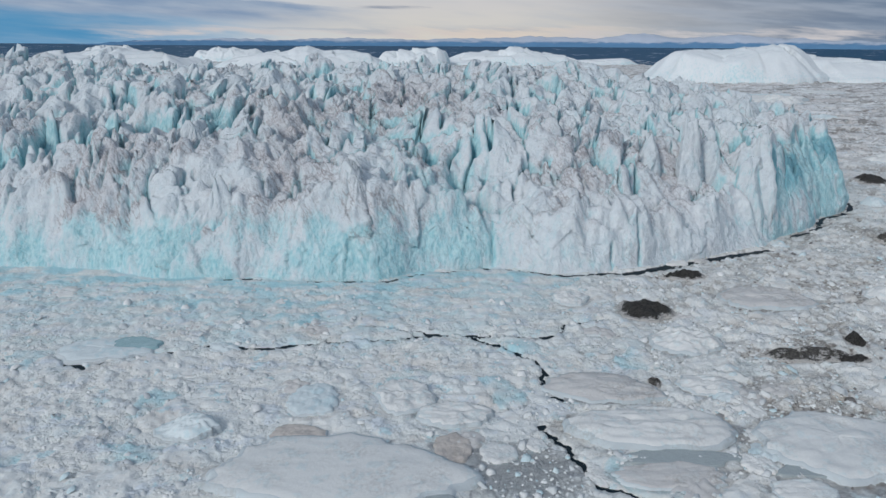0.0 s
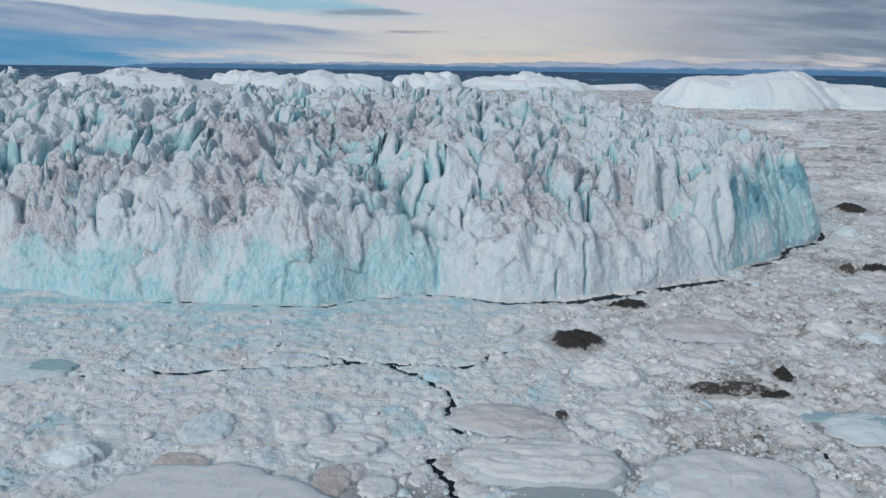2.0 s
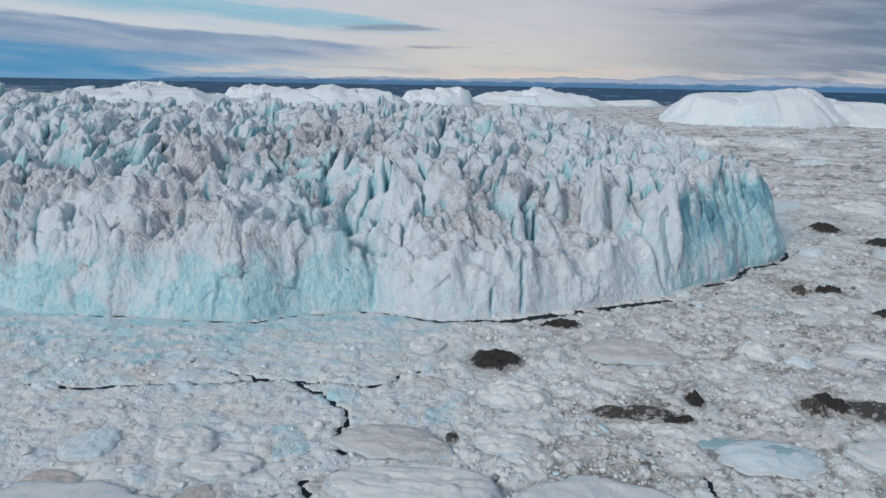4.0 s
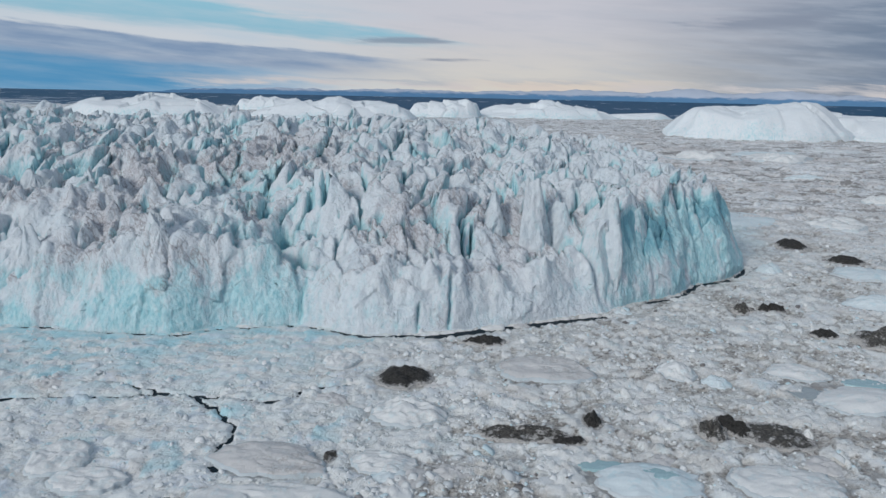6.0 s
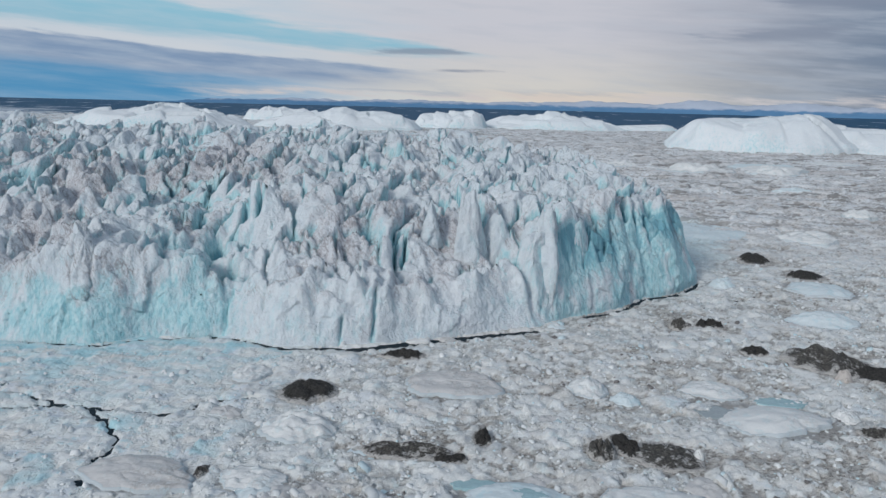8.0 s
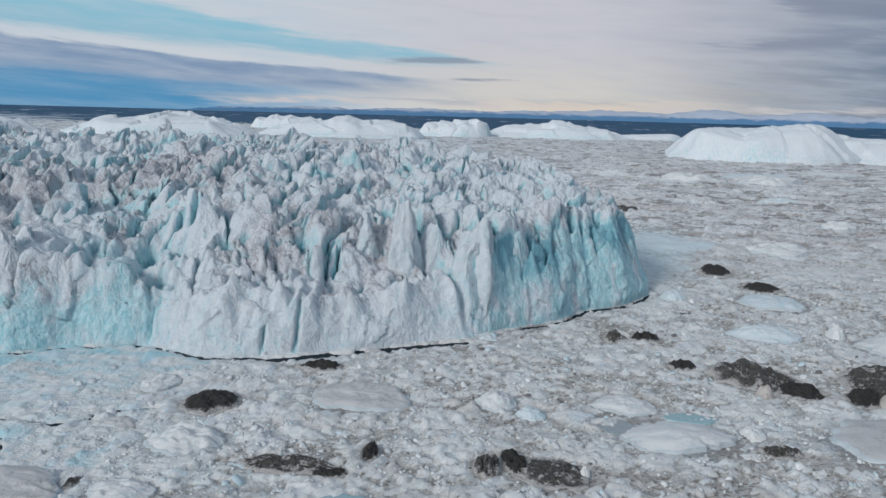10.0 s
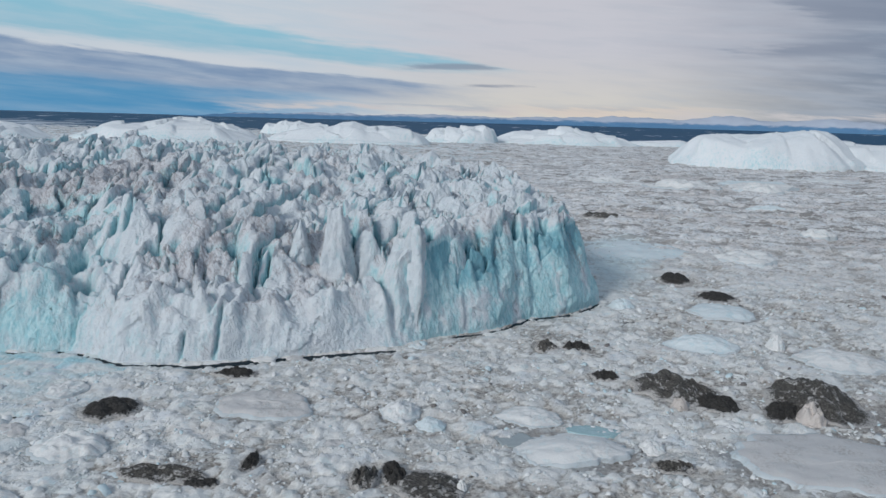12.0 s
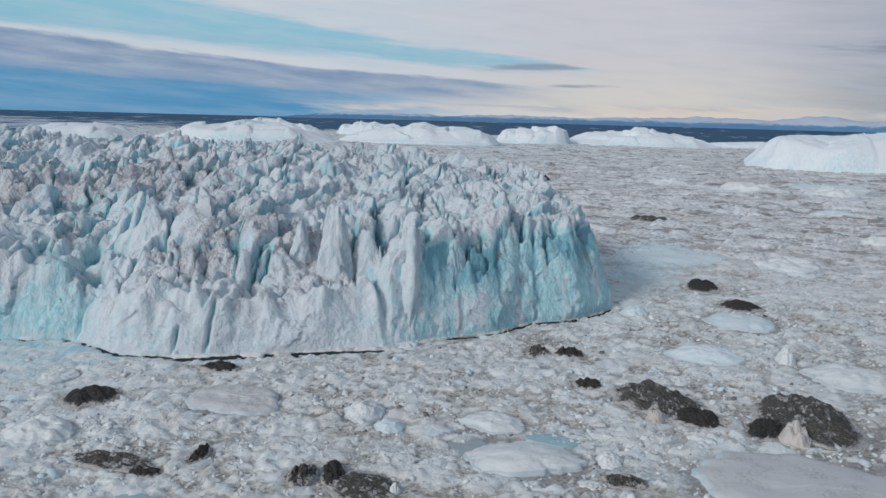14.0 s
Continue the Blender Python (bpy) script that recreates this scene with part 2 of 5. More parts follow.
    white = t.mix(t.m("MULTIPLY", attr(t, "fresh"), 0.9), white, (0.40, 0.69, 0.76))
    slush = t.mix(t.step(small, 0.35, 0.7), (0.16, 0.17, 0.18), (0.42, 0.43, 0.44))
    wet = t.m("ADD", attr(t, "slush"), t.m("MULTIPLY", t.m("SUBTRACT", t.noise(pos, 0.9, 6, 0.75), 0.5), 1.3))
    gate = t.step(t.noise(pos, 0.13, 4, 0.6), 0.42, 0.62)
    seam = t.m("MAXIMUM", t.m("MULTIPLY", t.step(seam2, 0.0, 0.10, 1.0, 0.0), t.step(tone2, 0.2, 0.5)), t.m("MULTIPLY", t.step(seam1, 0.0, 0.10, 1.0, 0.0), t.m("MULTIPLY", gate, 0.55)))
    rest = t.m("SUBTRACT", 1.0, t.m("MULTIPLY", pale, 0.85))
    wet = t.m("MULTIPLY", t.m("MULTIPLY", t.m("ADD", wet, t.m("MULTIPLY", seam, 0.30)), rest), t.m("MULTIPLY_ADD", outer, -0.45, 1.0))
    col = t.mix(t.m("MULTIPLY", t.step(wet, 0.35, 0.95), 0.85), white, slush)
    grit = t.m("ADD", attr(t, "grit"), t.m("MULTIPLY", t.m("SUBTRACT", mid, 0.5), 1.7))
    col = t.mix(t.m("MULTIPLY", t.m("MULTIPLY", t.step(grit, 0.0, 0.9), t.m("MULTIPLY_ADD", pale, -0.55, 1.0)), 0.45), col, (0.54, 0.48, 0.42))
    fleck = t.m("MULTIPLY", t.m("MULTIPLY", t.step(grit, 0.25, 0.9), t.m("MULTIPLY_ADD", pale, -0.7, 1.0)), t.step(t.noise(t.scaled(pos, 0.8, 1.3, 1), 0.9, 7, 0.78), 0.45, 0.6))
    streak = t.m("MULTIPLY", t.step(t.xyz(pos)[1], 260, 450), t.step(t.noise(t.scaled(pos, 0.35, 1.0, 1), 0.07, 7, 0.72), 0.54, 0.58))
    thin = t.m("MULTIPLY", t.m("MULTIPLY", t.step(t.xyz(pos)[1], 230, 400), t.step(mid, 0.42, 0.6)), t.m("MAXIMUM", veins(t, t.scaled(pos, 0.3, 1, 1), 0.06, 0.014), veins(t, t.scaled(pos, 0.35, 1, 1), 0.16, 0.018)))
    fleck = t.m("MAXIMUM", fleck, t.m("MAXIMUM", t.m("MULTIPLY", streak, 0.85), t.m("MULTIPLY", thin, 0.9)))
    col = t.mix(t.m("MULTIPLY", fleck, 0.85), col, t.mix(small, (0.05, 0.045, 0.04), (0.26, 0.23, 0.20)))
    t.put(bsdf.inputs["Base Color"], col)
    t.put(bsdf.inputs["Roughness"], t.step(wet, 0.2, 0.9, 0.8, 0.45))
    h = t.m("ADD", t.m("MULTIPLY", t.step(seam1, 0.0, 0.3), t.m("MULTIPLY", tone, 0.25)), t.m("MULTIPLY", small, 0.8))
    h = t.m("ADD", t.m("MULTIPLY", h, t.m("MULTIPLY_ADD", pale, -0.5, 1.0)), t.m("MULTIPLY", t.step(seam2, 0.0, 0.3), t.m("MULTIPLY", tone2, 0.35)))
    bump(t, bsdf, h, 0.7, 0.5)
    return mat


def floe_ice(name, light, dark, pool=0.0, soil=0.0):
    """Snow-covered floe ice, with meltwater tint and some soil."""
    mat, t, bsdf = material(name)
    pos = t.add("ShaderNodeTexCoord").outputs["Object"]
    rnd = t.add("ShaderNodeObjectInfo").outputs["Random"]
    mid, small = t.noise(pos, 0.5, 5, 0.6), t.noise(pos, 3.0, 4, 0.65)
    col = t.mix(t.m("MULTIPLY_ADD", rnd, 0.5, t.m("MULTIPLY", mid, 0.6)), dark, light)
    col = t.mix(t.m("MULTIPLY", t.step(mid, 0.52, 0.62), pool), col, (0.50, 0.70, 0.76))
    fleck = t.m("MULTIPLY", t.step(t.noise(pos, 0.25, 4), 0.42, 0.7), t.step(t.noise(pos, 1.7, 6, 0.75), 0.42, 0.62))
    col = t.mix(t.m("MULTIPLY", fleck, soil), col, (0.26, 0.22, 0.19))
    t.put(bsdf.inputs["Base Color"], col)
    bsdf.inputs["Roughness"].default_value = 0.65
    bump(t, bsdf, t.m("ADD", mid, t.m("MULTIPLY", small, 0.3)), 0.45, 0.4)
    return mat


def soil_ice(name, dark, light, bare):
    """Ice under a coat of dark moraine, bare ice showing in places."""
    mat, t, bsdf = material(name)
    pos = t.add("ShaderNodeTexCoord").outputs["Object"]
    mid, small = t.noise(pos, 0.55, 5, 0.65), t.noise(t.scaled(pos, 1, 1.7, 1), 2.4, 6, 0.75)
    col = t.mix(t.step(small, 0.35, 0.7), dark, light)
    show = t.step(t.m("ADD", mid, t.m("MULTIPLY", t.m("SUBTRACT", small, 0.5), 0.5)), 0.70 - 0.35 * bare, 0.80 - 0.28 * bare)
    rim = t.step(t.m("MULTIPLY_ADD", t.m("SUBTRACT", small, 0.5), 2.2, attr(t, "rim")), 0.5, 0.9)
    show = t.m("MAXIMUM", show, rim)
    col = t.mix(t.m("MULTIPLY", show, 0.9), col, t.mix(small, (0.42, 0.40, 0.38), (0.74, 0.73, 0.71)))
    t.put(bsdf.inputs["Base Color"], col)
    bsdf.inputs["Roughness"].default_value = 0.8
    bump(t, bsdf, t.m("ADD", mid, t.m("MULTIPLY", small, 0.7)), 0.9, 0.5)
    return mat


def sea_water(name, deep, gloss):
    mat, t, bsdf = material(name)
    pos = t.add("ShaderNodeTexCoord").outputs["Object"]
    west = t.m("MULTIPLY", t.step(t.xyz(pos)[0], -1700, -700, 0.16, 0.0), t.step(t.xyz(pos)[1], 3000, 2300, 0.0, 1.0))
    drift = t.step(t.m("ADD", t.noise(t.scaled(pos, 1, 0.35, 1), 0.012, 7, 0.68), west), 0.60, 0.66)
    t.put(bsdf.inputs["Base Color"], t.mix(t.m("MULTIPLY", drift, 0.8), deep, (0.6, 0.66, 0.72)))
    t.put(bsdf.inputs["Roughness"], t.step(drift, 0, 1, 0.5, 0.8))
    bsdf.inputs["IOR"].default_value = 1.33
    bsdf.inputs["Specular IOR Level"].default_value = gloss
    bump(t, bsdf, t.noise(t.scaled(pos, 1, 2.2, 1), 0.5, 4), 0.35, 0.5)
    return mat


def far_rock():
    mat, t, bsdf = material("hazed_mountain")
    pos = t.add("ShaderNodeTexCoord").outputs["Object"]
    z = t.xyz(pos)[2]
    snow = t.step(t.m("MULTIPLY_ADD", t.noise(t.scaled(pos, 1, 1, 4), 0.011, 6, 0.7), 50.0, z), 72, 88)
    # the haze of distance is put into these base colours as blue
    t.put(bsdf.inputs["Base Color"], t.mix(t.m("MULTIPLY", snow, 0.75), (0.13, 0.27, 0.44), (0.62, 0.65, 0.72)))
    bsdf.inputs["Roughness"].default_value = 1.0
    bsdf.inputs["Specular IOR Level"].default_value = 0.0
    return mat


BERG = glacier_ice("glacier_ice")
FAR_BERG = glacier_ice("snowy_berg_ice", 0.1, 0.25, (0.72, 0.77, 0.80), (0.84, 0.86, 0.87))
PACK = pack_ice()
SNOW = floe_ice("floe_snow", (0.81, 0.81, 0.79), (0.71, 0.73, 0.73), 0.25, 0.3)
GREY_FLOE = floe_ice("floe_grey", (0.70, 0.68, 0.66), (0.55, 0.55, 0.55), 0.1, 0.55)
BLUE_FLOE = floe_ice("floe_blue", (0.75, 0.81, 0.82), (0.64, 0.73, 0.76), 0.45, 0.05)
EDGE_ICE = floe_ice("floe_edge_ice", (0.64, 0.69, 0.71), (0.48, 0.54, 0.57), 0.2, 0.5)
TAN_FLOE = floe_ice("floe_tan", (0.64, 0.59, 0.55), (0.50, 0.46, 0.43), 0.0, 0.5)
BLACK = soil_ice("moraine_black", (0.016, 0.015, 0.014), (0.07, 0.066, 0.06), 0.0)
MORAINE = soil_ice("moraine_grey", (0.03, 0.028, 0.025), (0.17, 0.16, 0.145), 0.48)
POOL = floe_ice("melt_water", (0.36, 0.53, 0.56), (0.28, 0.44, 0.48), 0.2, 0.0)
POOL.node_tree.nodes["Principled BSDF"].inputs["Roughness"].default_value = 0.18
GREY_POOL = floe_ice("grey_melt_water", (0.40, 0.45, 0.46), (0.30, 0.35, 0.37), 0.0, 0.1)
GREY_POOL.node_tree.nodes["Principled BSDF"].inputs["Roughness"].default_value = 0.2
WATER = sea_water("sea_water", (0.020, 0.085, 0.165), 0.03)
LEAD_WATER = sea_water("lead_water", (0.006, 0.018, 0.028), 0.2)
ROCK = far_rock()


# ---- number fields ----
def hashed(ix, iy, seed):
    h = (ix.astype(np.int64) * 374761393 + iy.astype(np.int64) * 668265263 + seed * 1442695041) & 0xFFFFFFFF
    h = ((h ^ (h >> 13)) * 1274126177) & 0xFFFFFFFF
    h = ((h ^ (h >> 16)) * 2246822519) & 0xFFFFFFFF
    return ((h ^ (h >> 15)) & 0xFFFFFF) / float(0x1000000)


def perlin(x, y, seed=0):
    x, y = np.asarray(x, float), np.asarray(y, float)
    ix, iy = np.floor(x), np.floor(y)
    fx, fy = x - ix, y - iy
    u, v = fx * fx * fx * (fx * (fx * 6 - 15) + 10), fy * fy * fy * (fy * (fy * 6 - 15) + 10)

    def corner(dx, dy):
        ang = hashed(ix + dx, iy + dy, seed) * 2 * math.pi
        return np.cos(ang) * (fx - dx) + np.sin(ang) * (fy - dy)
    a, b, c, d = corner(0, 0), corner(1, 0), corner(0, 1), corner(1, 1)
    return (a + u * (b - a)) * (1 - v) + (c + u * (d - c)) * v


def fbm(x, y, octaves=4, seed=0, gain=0.5):
    total, amp, f = 0.0, 1.0, 1.0
    for i in range(octaves):
        total = total + amp * perlin(np.asarray(x) * f, np.asarray(y) * f, seed + i)
        amp, f = amp * gain, f * 2.03
    return total


def ridges(x, y, octaves=4, seed=0):
    total, amp, f = 0.0, 1.0, 1.0
    for i in range(octaves):
        total = total + amp * (1 - 2.2 * np.abs(perlin(np.asarray(x) * f, np.asarray(y) * f, seed + i)))
        amp, f = amp * 0.5, f * 2.07
    return total


def cells(x, y, seed=0):
    """Nearest and second distance, two random numbers of the nearest cell, and the offset from its centre."""
    ix, iy = np.floor(x), np.floor(y)
    f1, f2 = np.full(x.shape, 9.0), np.full(x.shape, 9.0)
    r1, r2, ox, oy = (np.zeros(x.shape) for _ in range(4))
    for dx in (-1, 0, 1):
        for dy in (-1, 0, 1):
            cx, cy = ix + dx, iy + dy
            a, b = hashed(cx, cy, seed), hashed(cx, cy, seed + 77)
            px, py = x - cx - a, y - cy - b
            d = np.sqrt(px * px + py * py)
            near = d < f1
            f2 = np.where(near, f1, np.minimum(f2, d))
            f1 = np.where(near, d, f1)
            r1, r2 = np.where(near, hashed(cx, cy, seed + 5), r1), np.where(near, hashed(cx, cy, seed + 9), r2)
            ox, oy = np.where(near, px, ox), np.where(near, py, oy)
    return f1, f2, r1, r2, ox, oy


def peaks(x, y, sx, sy, seed, rise, keen=1.0, sway=1.4):
    """Leaning four-sided blades of ice, one to a cell: the height, the lead over the next one, and a random number."""
    u, v = x / sx, y / sy
    ix, iy = np.floor(u), np.floor(v)
    best, after, rnd = np.full(x.shape, -99.0), np.full(x.shape, -99.0), np.zeros(x.shape)
    for dx in (-1, 0, 1):
        for dy in (-1, 0, 1):
            cx, cy = ix + dx, iy + dy
            h = [hashed(cx, cy, seed + 13 * i) for i in range(7)]
            px, py = (u - cx - h[0]) * sx, (v - cy - h[1]) * sy
            th = (h[2] - 0.5) * sway - 0.25
            c, sn = np.cos(th), np.sin(th)
            q, r = c * px + sn * py, c * py - sn * px
            d = np.maximum(np.maximum(q * (0.9 + 2.2 * h[3]), -q * (0.6 + 1.3 * h[4])), np.maximum(r * (0.4 + 1.0 * h[5]), -r * (0.7 + 1.2 * h[6]))) * keen
            val = rise * h[4] * 0.6 + rise * h[5] * 0.4 - d
            lead = val > best
            after = np.where(lead, best, np.maximum(after, val))
            best, rnd = np.where(lead, val, best), np.where(lead, h[3], rnd)
    return best, best - after, rnd


def smooth(x, lo, hi):
    t = np.clip((x - lo) / (hi - lo), 0, 1)
    return t * t * (3 - 2 * t)


def sheet(name, xyz, material, fields=None, wrap=False, shade=True):
    """A mesh from a grid of points (rows x columns x 3)."""
    rows, cols = xyz.shape[:2]
    me = bpy.data.meshes.new(name)
    idx = np.arange(rows * cols).reshape(rows, cols)
    if wrap:
        idx = np.concatenate([idx, idx[:, :1]], axis=1)
    q = np.stack([idx[:-1, :-1], idx[:-1, 1:], idx[1:, 1:], idx[1:, :-1]], axis=-1).reshape(-1, 4)
    me.vertices.add(rows * cols)
    me.vertices.foreach_set("co", xyz.reshape(-1).astype(np.float32))
    me.loops.add(q.size)
    me.loops.foreach_set("vertex_index", q.reshape(-1).astype(np.int32))
    me.polygons.add(len(q))
    me.polygons.foreach_set("loop_start", np.arange(0, q.size, 4, dtype=np.int32))
    me.polygons.foreach_set("loop_total", np.full(len(q), 4, dtype=np.int32))
    me.polygons.foreach_set("use_smooth", np.full(len(q), shade))
    for key, values in (fields or {}).items():
        at = me.attributes.new(key, "FLOAT", "POINT")
        at.data.foreach_set("value", values.reshape(-1).astype(np.float32))
    me.update(calc_edges=True)
    me.materials.append(material)
    return me


def part(name, me, parent, label=""):
    ob = new(name, me)
    ob.parent = parent
    return tagged(ob, label)


def along(points, n):
    """n points spread evenly over a polyline, rounded a little."""
    p = np.array(points, float)
    s = np.concatenate([[0], np.cumsum(np.hypot(*np.diff(p, axis=0).T))])
    q = np.linspace(0, s[-1], n)
    return np.stack([np.interp(q, s, p[:, 0]), np.interp(q, s, p[:, 1])], axis=1), q


def to_line(x, y, points):
    """Distance of every place to a polyline."""
    best = np.full(np.shape(x), 1e9)
    for (x0, y0), (x1, y1) in zip(points[:-1], points[1:]):
        dx, dy = x1 - x0, y1 - y0
        t = np.clip(((x - x0) * dx + (y - y0) * dy) / (dx * dx + dy * dy), 0, 1)
        best = np.minimum(best, np.hypot(x - x0 - t * dx, y - y0 - t * dy))
    return best


# ---- the sea and the pack ----
WATERLINE = [(-330, 225), (-230, 190), (-150, 178), (-111, 171), (-97, 171), (-82, 169), (-71, 163), (-58, 163), (-50, 163),
             (-45, 164.6), (-38, 161.5), (-14, 162.3), (-6, 168.7), (3, 170.5), (11, 173), (20, 171.5), (27, 168), (39, 169),
             (48, 171.8), (55, 175), (70, 182), (82, 189), (90, 192), (99, 203), (112, 212), (117, 217.5), (123, 228),
             (133, 234), (139, 240.5), (147.5, 254), (144, 275), (136, 300), (122, 330), (106, 352)]
CRACKS = []
PACK_GRID = {}   # heights of the pack, for what lies on it
SOILS = []   # the same for mounds that shed grit
FLOES = []   # x, y and radii of the floes that stand in a ring of slush


def crack(width, *points):
    CRACKS.append((width, points))


crack(0.42, (-44.5, 123.3), (-32.8, 122.7), (-23.7, 125.1), (-13.7, 126.6), (-5.1, 128.1), (2.1, 129.5), (10.8, 128.8), (20.1, 128.1), (24, 131.8), (25.1, 135.1), (34.3, 137.9))
crack(0.48, (5.3, 128.7), (11.5, 123.5), (16.2, 118.5), (17.7, 113.9), (17.4, 107.5), (18.8, 103.5))
crack(0.55, (14.7, 95.3), (17.6, 89.4), (19.6, 83.2), (20.5, 80.3), (25, 78), (29.2, 75.5), (33, 70))
crack(1.6, (-69.9, 120), (-67.8, 117.6), (-65.4, 115.3), (-62.3, 114.2))
crack(0.45, (-61.9, 115.3), (-55.4, 118.9), (-51.2, 120), (-44.5, 123.3))
crack(0.45, (-17.3, 134.2), (-9.2, 132.8), (-2.4, 130), (2.1, 129.5))
crack(0.4, (73.8, 101.1), (73.5, 95.7), (72.4, 90))
crack(3.2, (46, 168.6), (54.6, 172.8), (62, 176.4), (70.2, 180.2), (82, 186), (90, 189.5))
crack(0.6, (9.8, 172.6), (20, 170.2), (30.3, 166.9), (44, 169))
crack(0.55, (-56, 162), (-48, 163.2), (-40, 162), (-14, 161.5), (-6, 167.5), (3, 169.8), (9.8, 173))
crack(1.4, (104, 204.5), (112.5, 210.6), (117.6, 216.3), (123.5, 226.5), (133.4, 232.8), (140, 239.4), (147, 252))
crack(0.6, (189.7, 263.7), (199.3, 253.7), (210, 246.5))
crack(0.5, (134, 223.3), (149.5, 230.4), (165.3, 233.5), (181.8, 242.7))


def build_water():
    y = np.concatenate([[-400], np.geomspace(50, 9000, 140)])
    x = np.linspace(-1, 1, 61)
    yy, xx = np.meshgrid(y, x, indexing="ij")
    # the sea is drawn nearer than it reaches, so its far end climbs to where the horizon lies
    lift = 27 * np.clip((np.hypot(xx * 7000 - 75, yy) - 2100) / 2500, 0, 1) ** 1.5
    g = np.stack([xx * 7000, yy, lift - 0.40], axis=-1)
    near = np.stack(np.meshgrid(np.linspace(-1500, 1800, 12), np.linspace(-350, 1300, 12)), axis=-1)
    near = np.concatenate([near, np.full(near.shape[:2] + (1,), -0.33)], axis=-1)
    tagged(new("water", sheet("lead_water", near, LEAD_WATER)), "still black water in the cracks of the pack", "sea", kind="structure")
    return tagged(new("water", sheet("water", g, WATER)), "dark cold sea with drifting ice out to the horizon", "sea", kind="structure")


def build_pack():
    rows, cols = 860, 720
    y = np.concatenate([np.linspace(-300, 55, 40), np.geomspace(58, 2900, rows - 40)])
    k = np.linspace(0, 1, cols)
    yy, kk = np.meshgrid(y, k, indexing="ij")
    reach = np.maximum(yy, 58 + 0.8 * np.abs(yy - 58))
    xx = (-25 - 0.78 * reach) + kk * (195 + 1.5 * reach)
    far = smooth(yy, 350, 900)
    wx, wy = xx + 2.2 * fbm(xx / 7, yy / 7, 3, 11), yy + 2.2 * fbm(xx / 7, yy / 7, 3, 15)
    f1, f2, r1, r2, ox, oy = cells(wx / 6.5, wy / 7.5, 21)
    ex, ey = xx + 1.1 * fbm(xx / 3, yy / 3, 3, 3), yy + 1.1 * fbm(xx / 3, yy / 3, 3, 5)
    g1, g2, s1, s2, px, py = cells(ex / 2.9 + 0.1 * ey, ey / 2.7, 31)
    k1, k2, m1, m2, mx, my = cells(ex / 1.3, ey / 1.2, 35)
    b1, b2, q1, q2, qx, qy = cells(wx / 26 + 0.4 * fbm(xx / 30, yy / 30, 3, 7), wy / 30, 41)
    side = 0.42 + 0.38 * smooth(xx - 0.1 * (yy - 120), 5, 70)
    hump = smooth(r1, 0.45, 0.95) * np.clip(1 - (f1 / 0.62) ** 3, 0, 1)
    lumps = 0.75 * s1 ** 2 * smooth(g2 - g1, 0.02, 0.16) + 1.3 * (s2 - 0.5) * px * smooth(s1, 0.3, 0.8) + 1.0 * (s1 - 0.5) * py
    bits = m1 ** 2 * smooth(k2 - k1, 0.02, 0.18) + 1.2 * (m2 - 0.5) * mx * m1 + 0.8 * (m1 - 0.5) * my
    groove = np.exp(-((g2 - g1) / 0.06) ** 2) * smooth(s2, 0.15, 0.5)
    even = smooth(r2, 0.75, 0.8) * smooth(f2 - f1, 0.05, 0.2)
    rise = side * (0.55 * hump + (1.0 * lumps + 0.7 * bits) * (1 - 0.6 * even)) + 0.25 * even
    crowd = smooth(fbm(xx / 18, yy / 22, 3, 53), -0.35, 0.3)
    pale = smooth(r1, 0.70 - 0.25 * crowd, 0.74 - 0.25 * crowd) * smooth(f2 - f1, 0.08, 0.17) * smooth(0.75 - f1, 0, 0.1) + 0.9 * smooth(s1, 0.70 - 0.3 * crowd, 0.73 - 0.3 * crowd) * smooth(g2 - g1, 0.08, 0.18)
    pale = np.maximum(pale, 0.85 * smooth(m1, 0.66, 0.7) * smooth(k2 - k1, 0.10, 0.24))
    pale = pale * (1 - far) + far * smooth(q1, 0.5, 0.6) * smooth(b2 - b1, 0.03, 0.2)
    pale = np.clip(pale, 0, 1)
    calm = np.zeros(xx.shape)
    for fx, fy, rx, ry in FLOES + SOILS:
        rows_ = slice(*np.searchsorted(y, (fy - 1.6 * ry - 2, fy + 1.6 * ry + 2)))
        calm[rows_] = np.maximum(calm[rows_], 1 - smooth(np.hypot((xx[rows_] - fx) / rx, (yy[rows_] - fy) / ry), 1.05, 1.45))
    shore = np.full(xx.shape, 300.0)
    rows_ = slice(*np.searchsorted(y, (120, 400)))
    shore[rows_] = to_line(xx[rows_], yy[rows_], WATERLINE)
    rise *= (1 - 0.8 * calm) * (1 - 0.55 * far) * (0.25 + 0.75 * smooth(shore, 1, 9))
    rise += 0.16 * pale * (ridges(xx / 2.8, yy / 2.8, 3, 57) - 0.6)
    pale *= 1 - 0.75 * calm
    z = -0.18 + 0.15 * pale + rise + 0.3 * fbm(xx / 16, yy / 16, 4, 9) + 0.12 * ridges(xx / 1.7, yy / 1.7, 3, 13) - 0.06
    z += far * (0.9 * np.clip(fbm(xx / 45, yy / 60, 4, 17), -0.1, 1) + 2.0 * np.clip(q1 - 0.8, 0, 1) * np.clip((b2 - b1) * 4, 0, 1) * 5)
    # rafted slabs and drifts on the far pack
    outer = smooth(yy, 215, 420)
    l1, l2, n1, n2, lx, ly = cells((wx + 5 * fbm(xx / 20, yy / 20, 3, 85)) / 17, (wy + 5 * fbm(xx / 20, yy / 20, 3, 87)) / 15, 83)
    slab = smooth(n1, 0.5, 0.6) * smooth(l2 - l1, 0.04, 0.22)
    z += outer * (1.5 * slab * (0.4 + n2) + 1.2 * (n2 - 0.5) * lx * slab + 0.8 * ridges(xx / 11, yy / 11, 4, 89) - 0.6)
